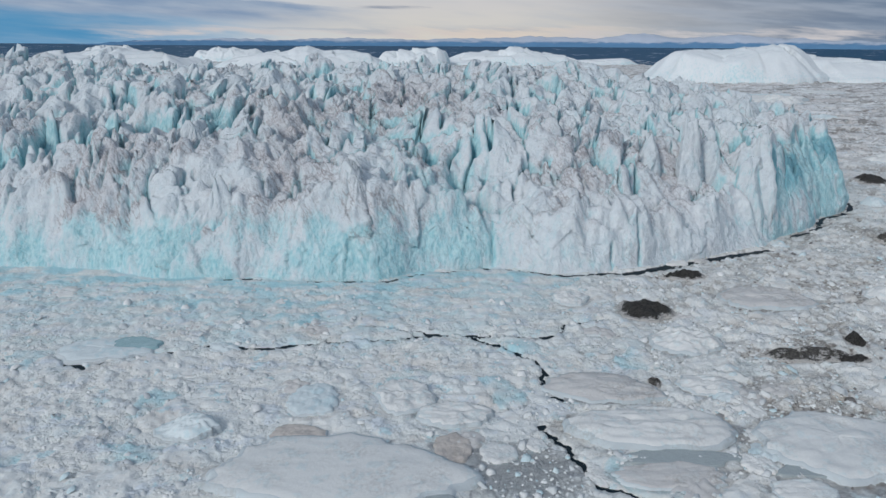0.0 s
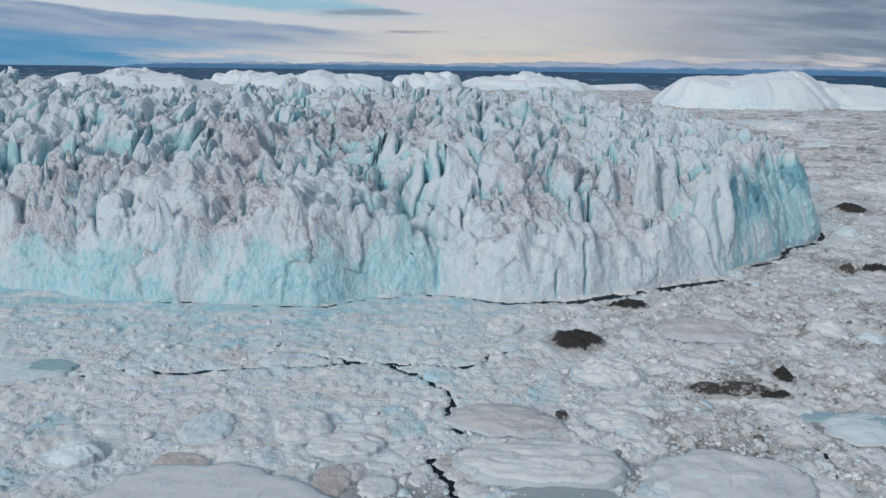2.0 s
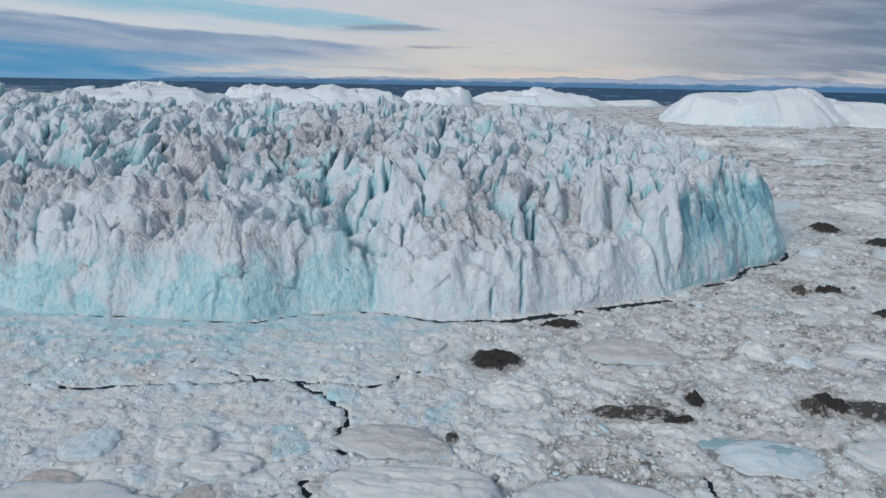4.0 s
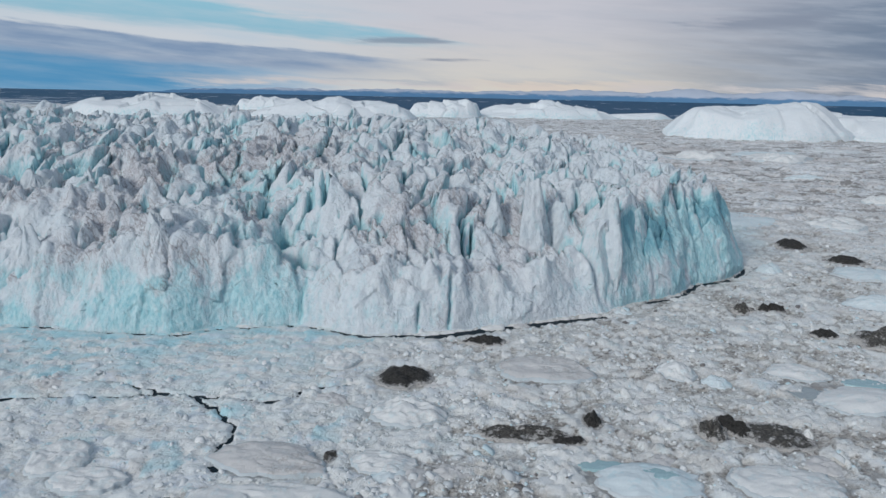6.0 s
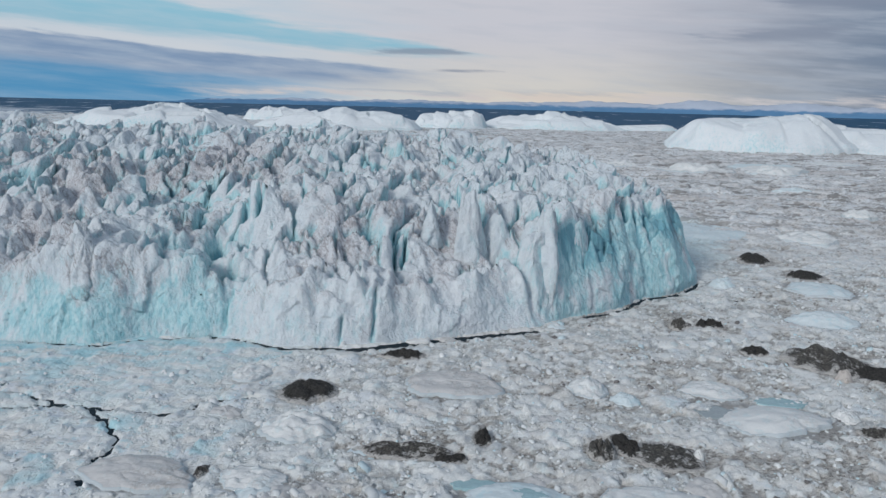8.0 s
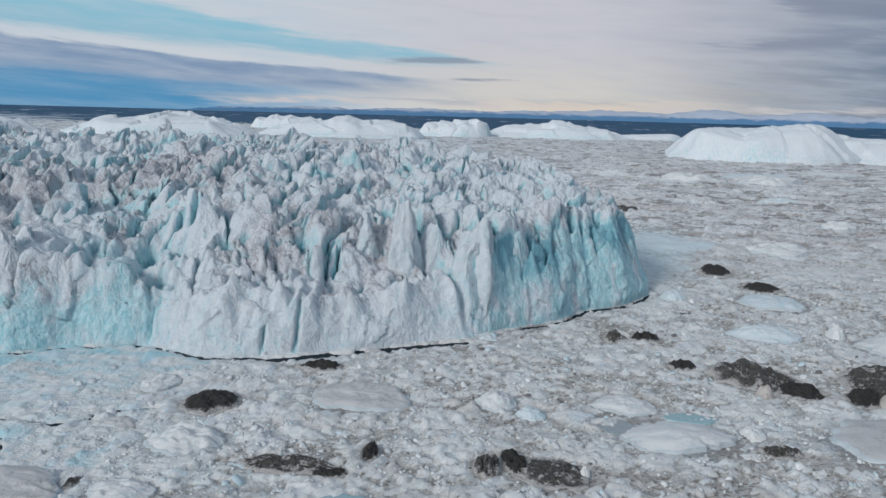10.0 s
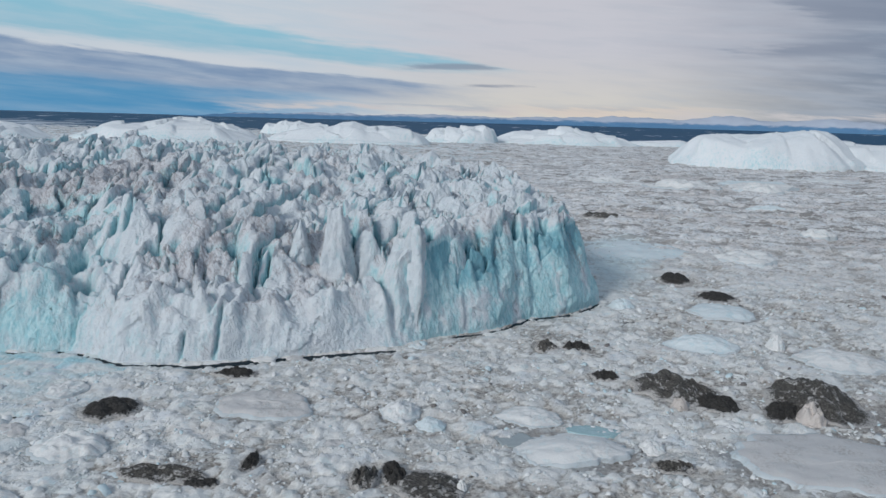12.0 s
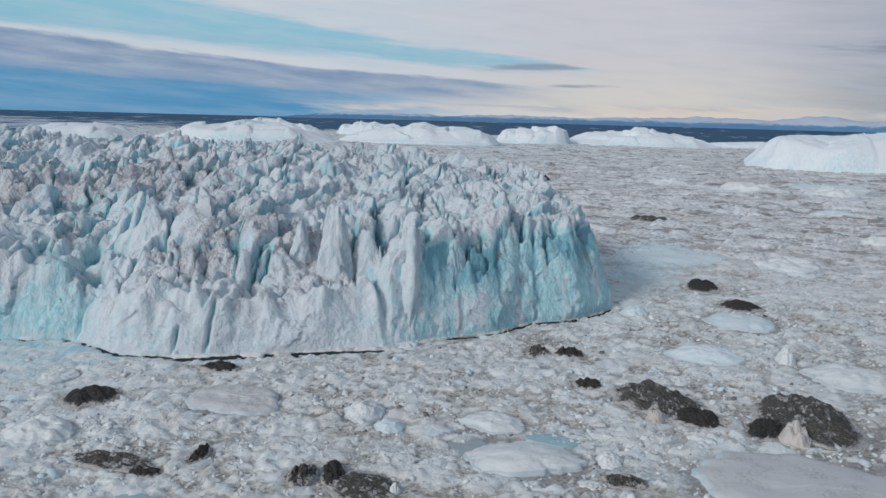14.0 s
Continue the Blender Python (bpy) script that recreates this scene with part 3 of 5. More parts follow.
    pale = np.clip(pale * (1 - outer) + outer * np.maximum(slab, pale), 0, 1)
    z = np.maximum(z, -0.22)
    low = 1 - smooth(rise, 0.06, 0.40)
    open_ = smooth(fbm(xx / 14, yy / 18, 4, 51), -0.25, 0.40)
    slush = low * (0.2 + 0.65 * open_) * (2.1 * side - 0.78) + 0.2 * groove * smooth(xx, 0, 60) - 0.06
    speck = fbm(xx / 4, yy / 4, 2, 55)
    for fx, fy, rx, ry in FLOES:
        r0, r1_ = np.searchsorted(y, (fy - 1.6 * ry - 2, fy + 1.6 * ry + 2))
        rows_ = slice(r0, r1_)
        ring = np.hypot((xx[rows_] - fx) / rx, (yy[rows_] - fy) / ry)
        slush[rows_] += (0.42 + 0.25 * speck[rows_]) * np.exp(-((ring - 1.08) / (0.10 + 0.6 / rx)) ** 2)
    pond = np.exp(-(((xx - 11.5) / 10) ** 2 + ((yy - 83) / 9) ** 2) ** 2)
    pond += 0.8 * np.exp(-(((xx - 33) / 8) ** 2 + ((yy - 84.5) / 3) ** 2) ** 2) + 0.8 * np.exp(-(((xx - 58) / 11) ** 2 + ((yy - 80) / 4) ** 2) ** 2)
    pond = np.clip(pond, 0, 1)
    for cx, cy, rx, ry, s in ((207, 165, 20, 14, 0.9), (197, 152, 14, 6, 0.7), (126, 149, 11, 7, 0.35), (185, 190, 16, 6, 0.3), (164, 282, 22, 14, 0.5), (60, 100, 14, 6, 0.35), (75, 112, 9, 5, 0.3), (-80, 108, 12, 6, 0.4), (150, 108, 38, 26, 0.18)):
        mere = s * np.exp(-(((xx - cx) / rx) ** 2 + ((yy - cy) / ry) ** 2))
        slush += mere
        pale *= 1 - np.clip(1.4 * mere, 0, 1) * smooth(fbm(xx / 6, yy / 3, 3, 99), -0.3, 0.1)
    z = z * (1 - 0.75 * pond) - 0.05 * pond
    slush = slush * (1 - pond) + 0.85 * pond
    dirty = smooth(xx - 0.20 * (yy - 120), 5, 90)
    grit = dirty * (0.30 + 1.05 * fbm(xx / 20, yy / 22, 5, 61, 0.6) + 0.42 * low) - 0.03
    grit = grit * (1 - 0.55 * far) + far * (-0.05 + 0.8 * np.clip(fbm(xx / 40, yy / 22, 5, 63, 0.65), -0.2, 1))
    for cx, cy, rx, ry, s in ((66, 120.5, 9, 4.5, 0.75), (20.5, 95, 4.5, 3.2, 1.1), (96, 150, 6, 8, 0.55), (79, 127, 4, 5, 0.5), (107, 125, 11, 8, 0.5),
                              (151, 138, 4, 2.2, 0.8), (70, 122, 7, 4, 0.6), (164, 470, 12, 10, 0.8), (30, 80, 6, 2.5, 0.5), (58, 165, 7, 3, 0.5), (135, 203, 10, 5, 0.45)):
        grit += s * np.exp(-((xx - cx) / rx) ** 2 - ((yy - cy) / ry) ** 2)
    for fx, fy, rx, ry in SOILS:
        r0, r1_ = np.searchsorted(y, (fy - 2.6 * ry - 2, fy + 2.6 * ry + 2))
        rows_ = slice(r0, r1_)
        ring = np.hypot((xx[rows_] - fx) / rx, (yy[rows_] - fy) / ry)
        grit[rows_] += (0.8 + 0.9 * speck[rows_]) * np.exp(-(np.maximum(ring - 0.8, 0) / 0.5) ** 2)
    cut = np.zeros(xx.shape)
    nx, ny = xx + 1.1 * fbm(xx / 3.5, yy / 3.5, 4, 71, 0.65), yy + 1.1 * fbm(xx / 3.5, yy / 3.5, 4, 75, 0.65)
    for width, line in CRACKS:
        rows_ = slice(*np.searchsorted(y, (min(p[1] for p in line) - 6, max(p[1] for p in line) + 6)))
        wv = width * 0.68 * (1.0 + 1.3 * fbm(xx[rows_] / 5, yy[rows_] / 5, 3, 81))
        rough_ = 1.0 if width < 1.5 else 0.45
        lx_, ly_ = xx[rows_] + rough_ * (nx[rows_] - xx[rows_]), yy[rows_] + rough_ * (ny[rows_] - yy[rows_])
        cut[rows_] = np.maximum(cut[rows_], 1 - smooth(to_line(lx_, ly_, line), wv * 0.5, wv * 0.5 + 0.45))
    z = z * (1 - cut) - 1.1 * cut
    slush = np.maximum(slush, 0.6 * cut)
    fresh = 1.15 * np.exp(-shore / 26) * (1 - smooth(xx, 0, 45)) * np.clip(0.45 + 1.6 * fbm(xx / 9, yy / 4, 4, 91), 0, 1.2)
    fresh += 0.9 * smooth(r2, 0.86, 0.9) * (1 - smooth(xx, 20, 90)) * np.clip(fbm(xx / 5, yy / 5, 3, 95) + 0.4, 0, 1)
    tongue = np.exp(-(((xx - 160 - 0.12 * (yy - 330) + 9 * fbm(xx / 16, yy / 12, 4, 93)) / 16) ** 2 + ((yy - 335) / 60) ** 2) ** 2)
    fresh = np.maximum(fresh, 0.4 * tongue)
    slush *= 1 - 0.7 * tongue
    grit *= 1 - 0.8 * tongue
    pale = np.maximum(pale, tongue)
    out = smooth(yy + 260 * fbm(xx / 260, yy / 260, 3, 97) + 0.12 * np.maximum(xx - 200, 0) - 0.75 * np.clip(350 - xx, 0, 1150) , 1850, 1930)
    z -= 2.5 * out
    z[-1] = -3.0
    g = np.stack([xx, yy, z], axis=-1)
    PACK_GRID.update(y=y, z=z, slush=slush, grit=grit)
    me = sheet("ground", g, PACK, {"slush": np.clip(slush, 0, 1), "grit": np.clip(grit, 0, 1), "fresh": np.clip(fresh, 0, 1), "pale": pale * (1 - 0.9 * pond)})
    return tagged(new("ground", me), "white and grey brash ice frozen together with dark cracks", "sea ice", kind="structure")


build_water()


# ---- the great iceberg ----
FOOT = [  # x, y, height of the berg's broad form along its front
    (-200, 190, 16), (-140, 186, 15), (-112, 178, 14), (-98, 177, 16), (-80, 173, 15), (-66, 168, 13), (-57, 168, 20), (-47, 170, 15),
    (-38, 167, 17), (-30, 168, 17), (-21, 167, 25), (-13, 168, 21), (-6, 175, 19), (3, 177, 16), (10, 184, 13), (17, 180, 12),
    (28, 176, 14), (38, 180, 15), (48, 183, 14), (58, 188, 12), (66, 194, 11), (78, 197, 12), (86, 199, 12), (70, 202, 12),
    (92, 205, 24), (102, 213, 25), (114, 221, 24), (122, 236, 27), (134, 246, 26), (138, 262, 24), (30, 190, 19), (22, 196, 22)]
HEIGHTS = [  # the same, further in
    (-104, 186, 22), (-92, 192, 30), (-118, 219, 31), (-80, 189, 28), (-69, 194, 31), (-57, 200, 31), (-45, 190, 24), (-30, 207, 29),
    (-20, 188, 25), (-14, 212, 26), (-4, 190, 23), (5, 214, 31), (21, 208, 30), (37, 204, 28), (50, 209, 27), (71, 214, 28), (60, 208, 27),
    (83, 208, 22), (95, 214, 28), (107, 229, 28), (45, 231, 30), (-150, 230, 34), (-60, 258, 36), (0, 235, 34), (53, 246, 31),
    (105, 252, 33), (127, 263, 30), (110, 300, 34), (-120, 305, 40), (-20, 285, 40), (36, 296, 44), (90, 332, 36), (-90, 360, 44), (-200, 360, 44)]


def broad(x, y):
    top, weight = np.zeros(x.shape), np.zeros(x.shape)
    for px, py, pz in FOOT + HEIGHTS:
        r = 7.5 * (1 + max(0, py - 205) / 32)
        wgt = np.exp(-((x - px) ** 2 + (y - py) ** 2) / (2 * r * r)) / r + 1e-8 / (1 + ((x - px) ** 2 + (y - py) ** 2) / 100) ** 2
        top += wgt * pz
        weight += wgt
    return top / weight


def build_iceberg():
    line, s = along(WATERLINE, 1300)
    # more columns where the berg is seen
    keep = np.concatenate([np.linspace(0, 0.16, 60)[:-1], np.linspace(0.16, 1, 1120)])
    front = np.stack([np.interp(keep, np.linspace(0, 1, 1300), line[:, i]) for i in (0, 1)], axis=1)
    s = keep * s[-1]
    ker = np.ones(9) / 9
    pad = np.pad(front, ((4, 4), (0, 0)), mode="edge")
    front = np.stack([np.convolve(pad[:, i], ker, "valid") for i in (0, 1)], axis=1)
    back_nodes = [(0, -330, 400), (0.2, -240, 425), (0.45, -80, 412), (0.58, 0, 385), (0.70, 55, 370), (0.82, 85, 362), (1, 104.5, 353.5)]
    bn = np.array(back_nodes)
    back = np.stack([np.interp(keep, bn[:, 0], bn[:, i]) for i in (1, 2)], axis=1)
    reach = np.hypot(*(back - front).T)
    d = np.concatenate([np.linspace(0, 5, 46), 5 + np.cumsum(np.geomspace(0.28, 0.75, 370))])
    frac = (d / d[-1])
    inner = d[:, None] * np.ones(len(s))[None]
    near = np.minimum(inner, reach[None] * frac[:, None] + (inner - reach[None] * frac[:, None]) * (1 - smooth(frac, 0.0, 0.55))[:, None])
    near = np.minimum(near, reach[None] * (0.15 + 0.85 * frac[:, None]))
    w_ = near / reach[None]
    x = front[None, :, 0] * (1 - w_) + back[None, :, 0] * w_
    y = front[None, :, 1] * (1 - w_) + back[None, :, 1] * w_
    edge = to_line(x, y, [tuple(p) for p in front[::10]] + [tuple(front[-1])])
    edge = np.minimum(edge, near)
    rear = np.minimum(to_line(x, y, [(b[1], b[2]) for b in back_nodes]), to_line(x, y, [(-330, 225), (-330, 400)]))
    # seracs: tilted slabs with sharp crests, crushed ice in the hollows between
    wx = x + 5.0 * fbm(x / 22, y / 22, 3, 101) + 1.3 * fbm(x / 5, y / 5, 3, 107)
    wy = y + 5.0 * fbm(x / 22, y / 22, 3, 105) + 1.3 * fbm(x / 5, y / 5, 3, 109)
    p1, lead1, r1 = peaks(wx, wy, 12.0, 15.0, 111, 8.0, 1.15)
    p2, lead2, r2 = peaks(wx + 0.2 * wy, wy, 5.2, 6.8, 121, 5.0, 1.5, 1.8)
    p3, lead3, r3 = peaks(x + 0.9 * fbm(x / 2.5, y / 2.5, 3, 131), y + 0.9 * fbm(x / 2.5, y / 2.5, 3, 135), 1.9, 2.6, 133, 1.7, 1.3, 2.4)
    f1, f2, b1, b2, ox, oy = cells(wx / 12.5 + 0.15 * wy / 12.5, wy / 14.0, 141)
    blocks = 5.5 * (b1 - 0.5) + 9.0 * (b2 - 0.35) * ox + 9.0 * (b1 - 0.25) * oy
    p1, p2, p3 = p1 - p1.mean(), p2 - p2.mean(), p3 - p3.mean()
    bed = -1.5 + 3.0 * fbm(x / 17, y / 17, 3, 103)
    tall = np.clip(0.42 * p1, -4, 5) + 0.9 * blocks
    slabs = np.maximum(tall, bed + 0.35 * p2)
    heap = smooth(bed + 0.35 * p2 - tall, -0.5, 0.8)
    rift1 = np.exp(-((f2 - f1) / 0.05) ** 2) * smooth(b1 + b2, 0.6, 1.2) * (1 - 0.7 * heap)
    rift2 = np.exp(-(lead2 / 0.45) ** 2) * smooth(r2, 0.35, 0.7)
    west = 1 - smooth(x, -60, -25)
    slot1 = np.exp(-(perlin(wx / 6, wy / 15, 311) / (0.05 + 0.03 * west)) ** 2) * smooth(fbm(x / 14, y / 14, 3, 313) + 0.12 * west, -0.1, 0.25)
    gaps = 8.0 * rift1 + 1.4 * rift2 + 10.0 * slot1
    calm = smooth(fbm(x / 26, y / 20, 3, 113), -0.05, 0.3)
    wild = (smooth(edge, 4, 14) * (1 - smooth(x, 86, 96)) + smooth(edge, 2.5, 10) * smooth(x, 86, 96)) * (1.1 - 0.45 * calm) * (0.4 + 0.6 * smooth(y, 184, 207))
    form = broad(x, y)
    z = form + wild * (slabs + (0.08 + 0.40 * smooth(fbm(x / 16, y / 16, 3, 137), 0.0, 0.35)) * p2 - gaps) + (0.08 + 0.45 * wild * (0.3 + 0.7 * heap)) * p3
    z += 0.5 * fbm(x / 5, y / 5, 3, 117) + 0.40 * (0.3 + 0.7 * wild) * (ridges(x / 4.0 + 0.6 * fbm(x / 3, y / 3, 2, 121), y / 4.6, 4, 123) - 0.8) + 0.10 * ridges(x / 1.1, y / 1.3, 2, 119) - 0.1
    # the shelf behind the front cliff is broken too
    z += np.clip(1 - 1.2 * wild, 0, 1) * (3.4 * fbm(x / 9, y / 7, 3, 147) + 0.9 * (b1 - 0.5) + 4.0 * (b2 - 0.5) * ox + 0.5 * p2) * smooth(edge, 1, 5)
    hole = 11 * np.exp(-((((x - 9.5) / 3.0) ** 2 + ((y - 184) / 2.6) ** 2) ** 2)) + 9 * np.exp(-((((x - 4) / 2.2) ** 2 + ((y - 192) / 3) ** 2) ** 2)) + 8 * np.exp(-((((x + 3) / 2.0) ** 2 + ((y - 199) / 3.2) ** 2) ** 2))
    for cx, cy, rr, dp in ((-113, 206, 4.5, 12), (-101, 212, 6, 13), (-84, 209, 5, 11), (-66, 214, 3.5, 7), (-40, 222, 4, 7), (24, 222, 3, 6), (63, 226, 3, 6), (46, 199, 2.5, 5), (95, 228, 3, 7)):
        hole = hole + dp * np.exp(-(((x - cx + 0.35 * (y - cy)) / rr) ** 2 + ((y - cy) / (1.1 * rr)) ** 2) ** 2)
    notch = 5 * np.exp(-((x - 13.5) / 4) ** 2 - ((y - 178.5) / 3.5) ** 2)
    # the cleft between the front shelf and the corner wall
    notch = notch + 7 * np.exp(-(to_line(x + 0.6 * fbm(x / 3, y / 3, 2, 145), y, [(91, 194), (87, 200), (80, 205), (70, 207)]) / 1.5) ** 2)
    z = np.maximum(z - hole - notch, 3 + 0.2 * form)
    # no needles: tips stay within a few metres of the ice round them
    size = 9
    total = np.pad(z, ((size + 1, size), (size + 1, size)), mode="edge").cumsum(0).cumsum(1)
    span = 2 * size + 1
    mean = (total[span:, span:] - total[:-span, span:] - total[span:, :-span] + total[:-span, :-span]) / span ** 2
    z = np.where(z > mean + 4.0, mean + 4.0 + 0.5 * (z - mean - 4.0), z)
    # the sea cliff: steep, uneven, with slits
    depth = np.clip(7.0 + 6.0 * fbm(s / 17, s * 0, 3, 141), 3.5, 11)[None] + 5.5 * smooth(x, 88, 104) + 2.5 * (1 - smooth(x, -25, 0))
    climb = np.clip(edge / depth, 0, 1) ** 0.68
    drop = np.clip(rear / 9, 0, 1) ** 0.6
    z = -1.0 + (z + 1.0) * np.minimum(climb, drop)
    nx, ny = np.gradient(front[:, 1]), -np.gradient(front[:, 0])
    nx, ny = np.convolve(np.pad(nx, 12, mode="edge"), np.ones(25) / 25, "valid"), np.convolve(np.pad(ny, 12, mode="edge"), np.ones(25) / 25, "valid")
    ln = np.hypot(nx, ny) + 1e-9
    nx, ny = nx / ln, ny / ln
    face = (1 - smooth(edge, 3, 11))
    ss = s[None] + 0 * x
    su = ss + 1.6 * fbm(ss / 9, z / 9, 4, 163, 0.6) + 0.35 * z * perlin(ss / 30, ss * 0, 165)
    c = cells(su / 10.5 + 0.012 * z, z / 24 + 3.45, 161)
    slit = 0 * x
    c2 = cells(su / 27 + 5, z / 60 + 1.45, 181)
    c3 = cells(su / 4.2 + 0.02 * z, z / 6.5, 191)
    plates = 0.7 * (c[2] - 0.5) + 2.4 * (c[3] - 0.5) * c[4] + 1.6 * (c[2] - 0.4) * c[5] + 0.9 * (c2[2] - 0.5) + 3.6 * (c2[3] - 0.5) * c2[4]
    plates = plates + 0.35 * (c3[2] - 0.5) + 0.9 * (c3[3] - 0.5) * c3[4] + 0.7 * (c3[2] - 0.5) * c3[5]
    flute = plates + 0.8 * fbm(su / 8, z / 10, 3, 151, 0.5) + 0.07 * ridges(su / 2.0, z / 5, 2, 155) - 0.2
    for at, tall in ((43, 5), (50.5, 11), (-66, 9), (13, 9)):
        bend = x - at + 0.5 * fbm(z / 4, z * 0 + at, 2, 167)
        slit = np.maximum(slit, 1.2 * np.exp(-(bend / 0.42) ** 2) * (1 - smooth(z, tall, tall + 3)))
    push = face * (flute - 1.5 * slit) * smooth(z, -0.6, 3.0)
    lean = wild * np.clip(z - form, -2, 9) * (0.12 + 0.5 * perlin(x / 35, y / 35, 118))
    x, y = x + push * nx[None] + lean, y + push * ny[None]
    # blue ice, with shade of clefts and hollows tinted in, and where grit lies
    slope = np.hypot(*np.gradient(z)) / (np.hypot(np.gradient(x)[0], np.gradient(y)[0]) + 0.15)
    steep = smooth(slope, 0.9, 3.0)
    patch = smooth(fbm(x / 22, y / 22, 3, 175), -0.15, 0.35)
    base = face * (1 - smooth(z + 11 * fbm(ss / 11, z / 11, 4, 177), 7, 19)) * (1 - 0.8 * smooth(x, -5, 22)) * (0.8 + 1.1 * fbm(ss / 12, z / 14, 4, 171))
    wall = smooth(12 - edge, 0, 7) * smooth(x, 86, 100) * (0.7 + 1.2 * fbm(ss / 8, z / 12, 4, 173))
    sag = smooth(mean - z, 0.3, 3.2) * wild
    cleft_tint = np.exp(-(perlin(wx / 6, wy / 15, 311) / 0.13) ** 2) * smooth(fbm(x / 14, y / 14, 3, 313) + 0.12 * west, -0.1, 0.25) + np.exp(-((f2 - f1) / 0.10) ** 2) * smooth(b1 + b2, 0.6, 1.2)
    cleft_tint = cleft_tint * (0.4 + 0.6 * smooth(fbm(x / 20, y / 20, 3, 139), -0.15, 0.2))
    fresh = 0.08 + 0.56 * np.clip(base, 0, 1) + 0.62 * np.clip(wall, 0, 1) + 0.12 * face + steep * (0.12 + 0.34 * patch) * wild + 0.85 * sag + wild * (0.9 * slot1 + 0.7 * rift1 + 0.45 * rift2 + 0.45 * cleft_tint)
    # slits, holes and two shadowed hollows get their shade as extra blue
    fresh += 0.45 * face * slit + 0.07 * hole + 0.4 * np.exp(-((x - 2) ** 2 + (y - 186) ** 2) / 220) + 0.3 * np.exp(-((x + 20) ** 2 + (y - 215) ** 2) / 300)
    grit = (1 - 0.6 * steep) * (0.15 + 1.0 * fbm(x / 26, y / 22, 4, 181) + 0.15 * calm + 0.25 * heap) * (1 - 0.9 * np.clip(base, 0, 1)) * (1 - 0.75 * np.clip(wall, 0, 1)) - 0.3 * face * (1 - smooth(z, 7, 14))
    for cx, cy, rr, k in ((35, 192, 14, 0.5), (-17, 167, 8, 0.4), (-50, 225, 22, 0.4), (-5, 250, 20, 0.45), (70, 201, 7, 0.5), (-40, 178, 10, 0.3), (-75, 190, 30, 0.25), (-20, 230, 40, 0.2)):
        grit += k * np.exp(-((x - cx) ** 2 + (y - cy) ** 2) / rr ** 2)
    berg = tagged(new("iceberg"), "huge crevassed blue-white iceberg streaked with brown grit, frozen into brash ice", "iceberg")
    g = np.stack([x, y, z], axis=-1)
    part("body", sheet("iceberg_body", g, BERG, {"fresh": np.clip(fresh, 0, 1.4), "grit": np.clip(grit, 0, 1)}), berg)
    return berg


iceberg = build_iceberg()


def serac(x, y, foot, top, width, depth, seed, lean=0.0, turn=0.0, blunt=0.5, blue=0.15, grit=0.1, corner=1.5):
    """A standing blade of ice on the berg, from its foot up to its tip."""
    h = top - foot
    v, a = np.meshgrid(np.linspace(0, 1, 36), np.linspace(0, 2 * math.pi, 60, endpoint=False), indexing="ij")
    taper = np.where(v > 0.999, 0.0, 1.15 - 0.35 * v - (0.62 - 0.35 * blunt) * v ** (1.4 + 3 * blunt))
    c, sn = np.cos(a), np.sin(a)
    shape = np.full(a.shape, 9.0)
    for k in range(6):
        at = k * 1.05 + 0.9 * math.sin(seed * 1.7 + k * 2.3)
        shape = np.minimum(shape, (0.85 + 0.28 * math.sin(seed * 3.1 + k * 4.7)) / np.maximum(np.cos(a - at - 0.25 * v * math.sin(seed + k)), 0.15))
    shape = np.minimum(shape, corner)
    bulge = np.clip(1 + 0.30 * fbm(c * 1.2 + seed, sn * 1.2 + v * 1.8, 4, seed) + 0.16 * (ridges(c * 2.6 + seed, sn * 2.6 + v * 4.0, 4, seed + 5) - 0.8), 0.6, 1.5)
    px = c * shape * bulge * taper * width / 2 + lean * h * v
    py = sn * shape * bulge * taper * depth / 2 + 0.12 * h * v
    slant = 1 - (0.10 + 0.22 * (seed % 7) / 6) * (1 - np.cos(a - 2.4 * (seed % 5))) + 0.10 * fbm(c * 2 + seed, sn * 2, 3, seed + 9)
    slant = np.where(v > 0.999, slant.mean(), slant)
    pz = foot + h * v * slant
    t = radians(turn)
    g = np.stack([x + px * math.cos(t) - py * math.sin(t), y + px * math.sin(t) + py * math.cos(t), pz], axis=-1)
    # bluer at the foot and on the right: shade put into the tint
    fresh = blue + 0.35 * (1 - v) * (0.5 + 0.5 * c) + (0.7 * (1 - smooth(pz, 8, 16)) if x < 0 and y < 180 else 0.0)
    return part("serac", sheet("serac", g, BERG, {"fresh": fresh, "grit": grit + 0.35 * (1 - smooth(v, 0, 0.3))}, wrap=True), iceberg)


serac(71, 203.8, 8, 34.5, 9.2, 6.5, 7, -0.01, 0, 0.7, 0.10, 0.0, 1.1)       # the pale tower over the front shelf
serac(92, 205.5, 0, 31, 15.5, 11.0, 2, 0.02, 10, 0.98, 0.2, 0.0, 1.15)         # the round buttress beside it
serac(100, 213, 4, 28, 11.0, 8.0, 3, 0.03, 25, 0.9, 0.45, 0.0)
serac(80.5, 208, 12, 28, 9, 6.5, 4, 0.05, 0, 0.8, 0.25, 0.1)
serac(58, 206, 12, 31, 8.5, 6.0, 5, 0.03, 0, 0.6, 0.15, 0.15)
serac(48, 204, 14, 31, 9.0, 6.0, 6, 0.05, 0, 0.8, 0.15, 0.15)
serac(37, 203.5, 16, 32, 8.5, 6, 12, 0.04, 0, 0.6, 0.1, 0.2)
serac(27, 207, 18, 34, 9, 6.0, 8, 0.08, 0, 0.5, 0.15, 0.1)
serac(10, 218, 20, 35, 7.0, 5.5, 9, 0.10, 0, 0.3, 0.1, 0.25)
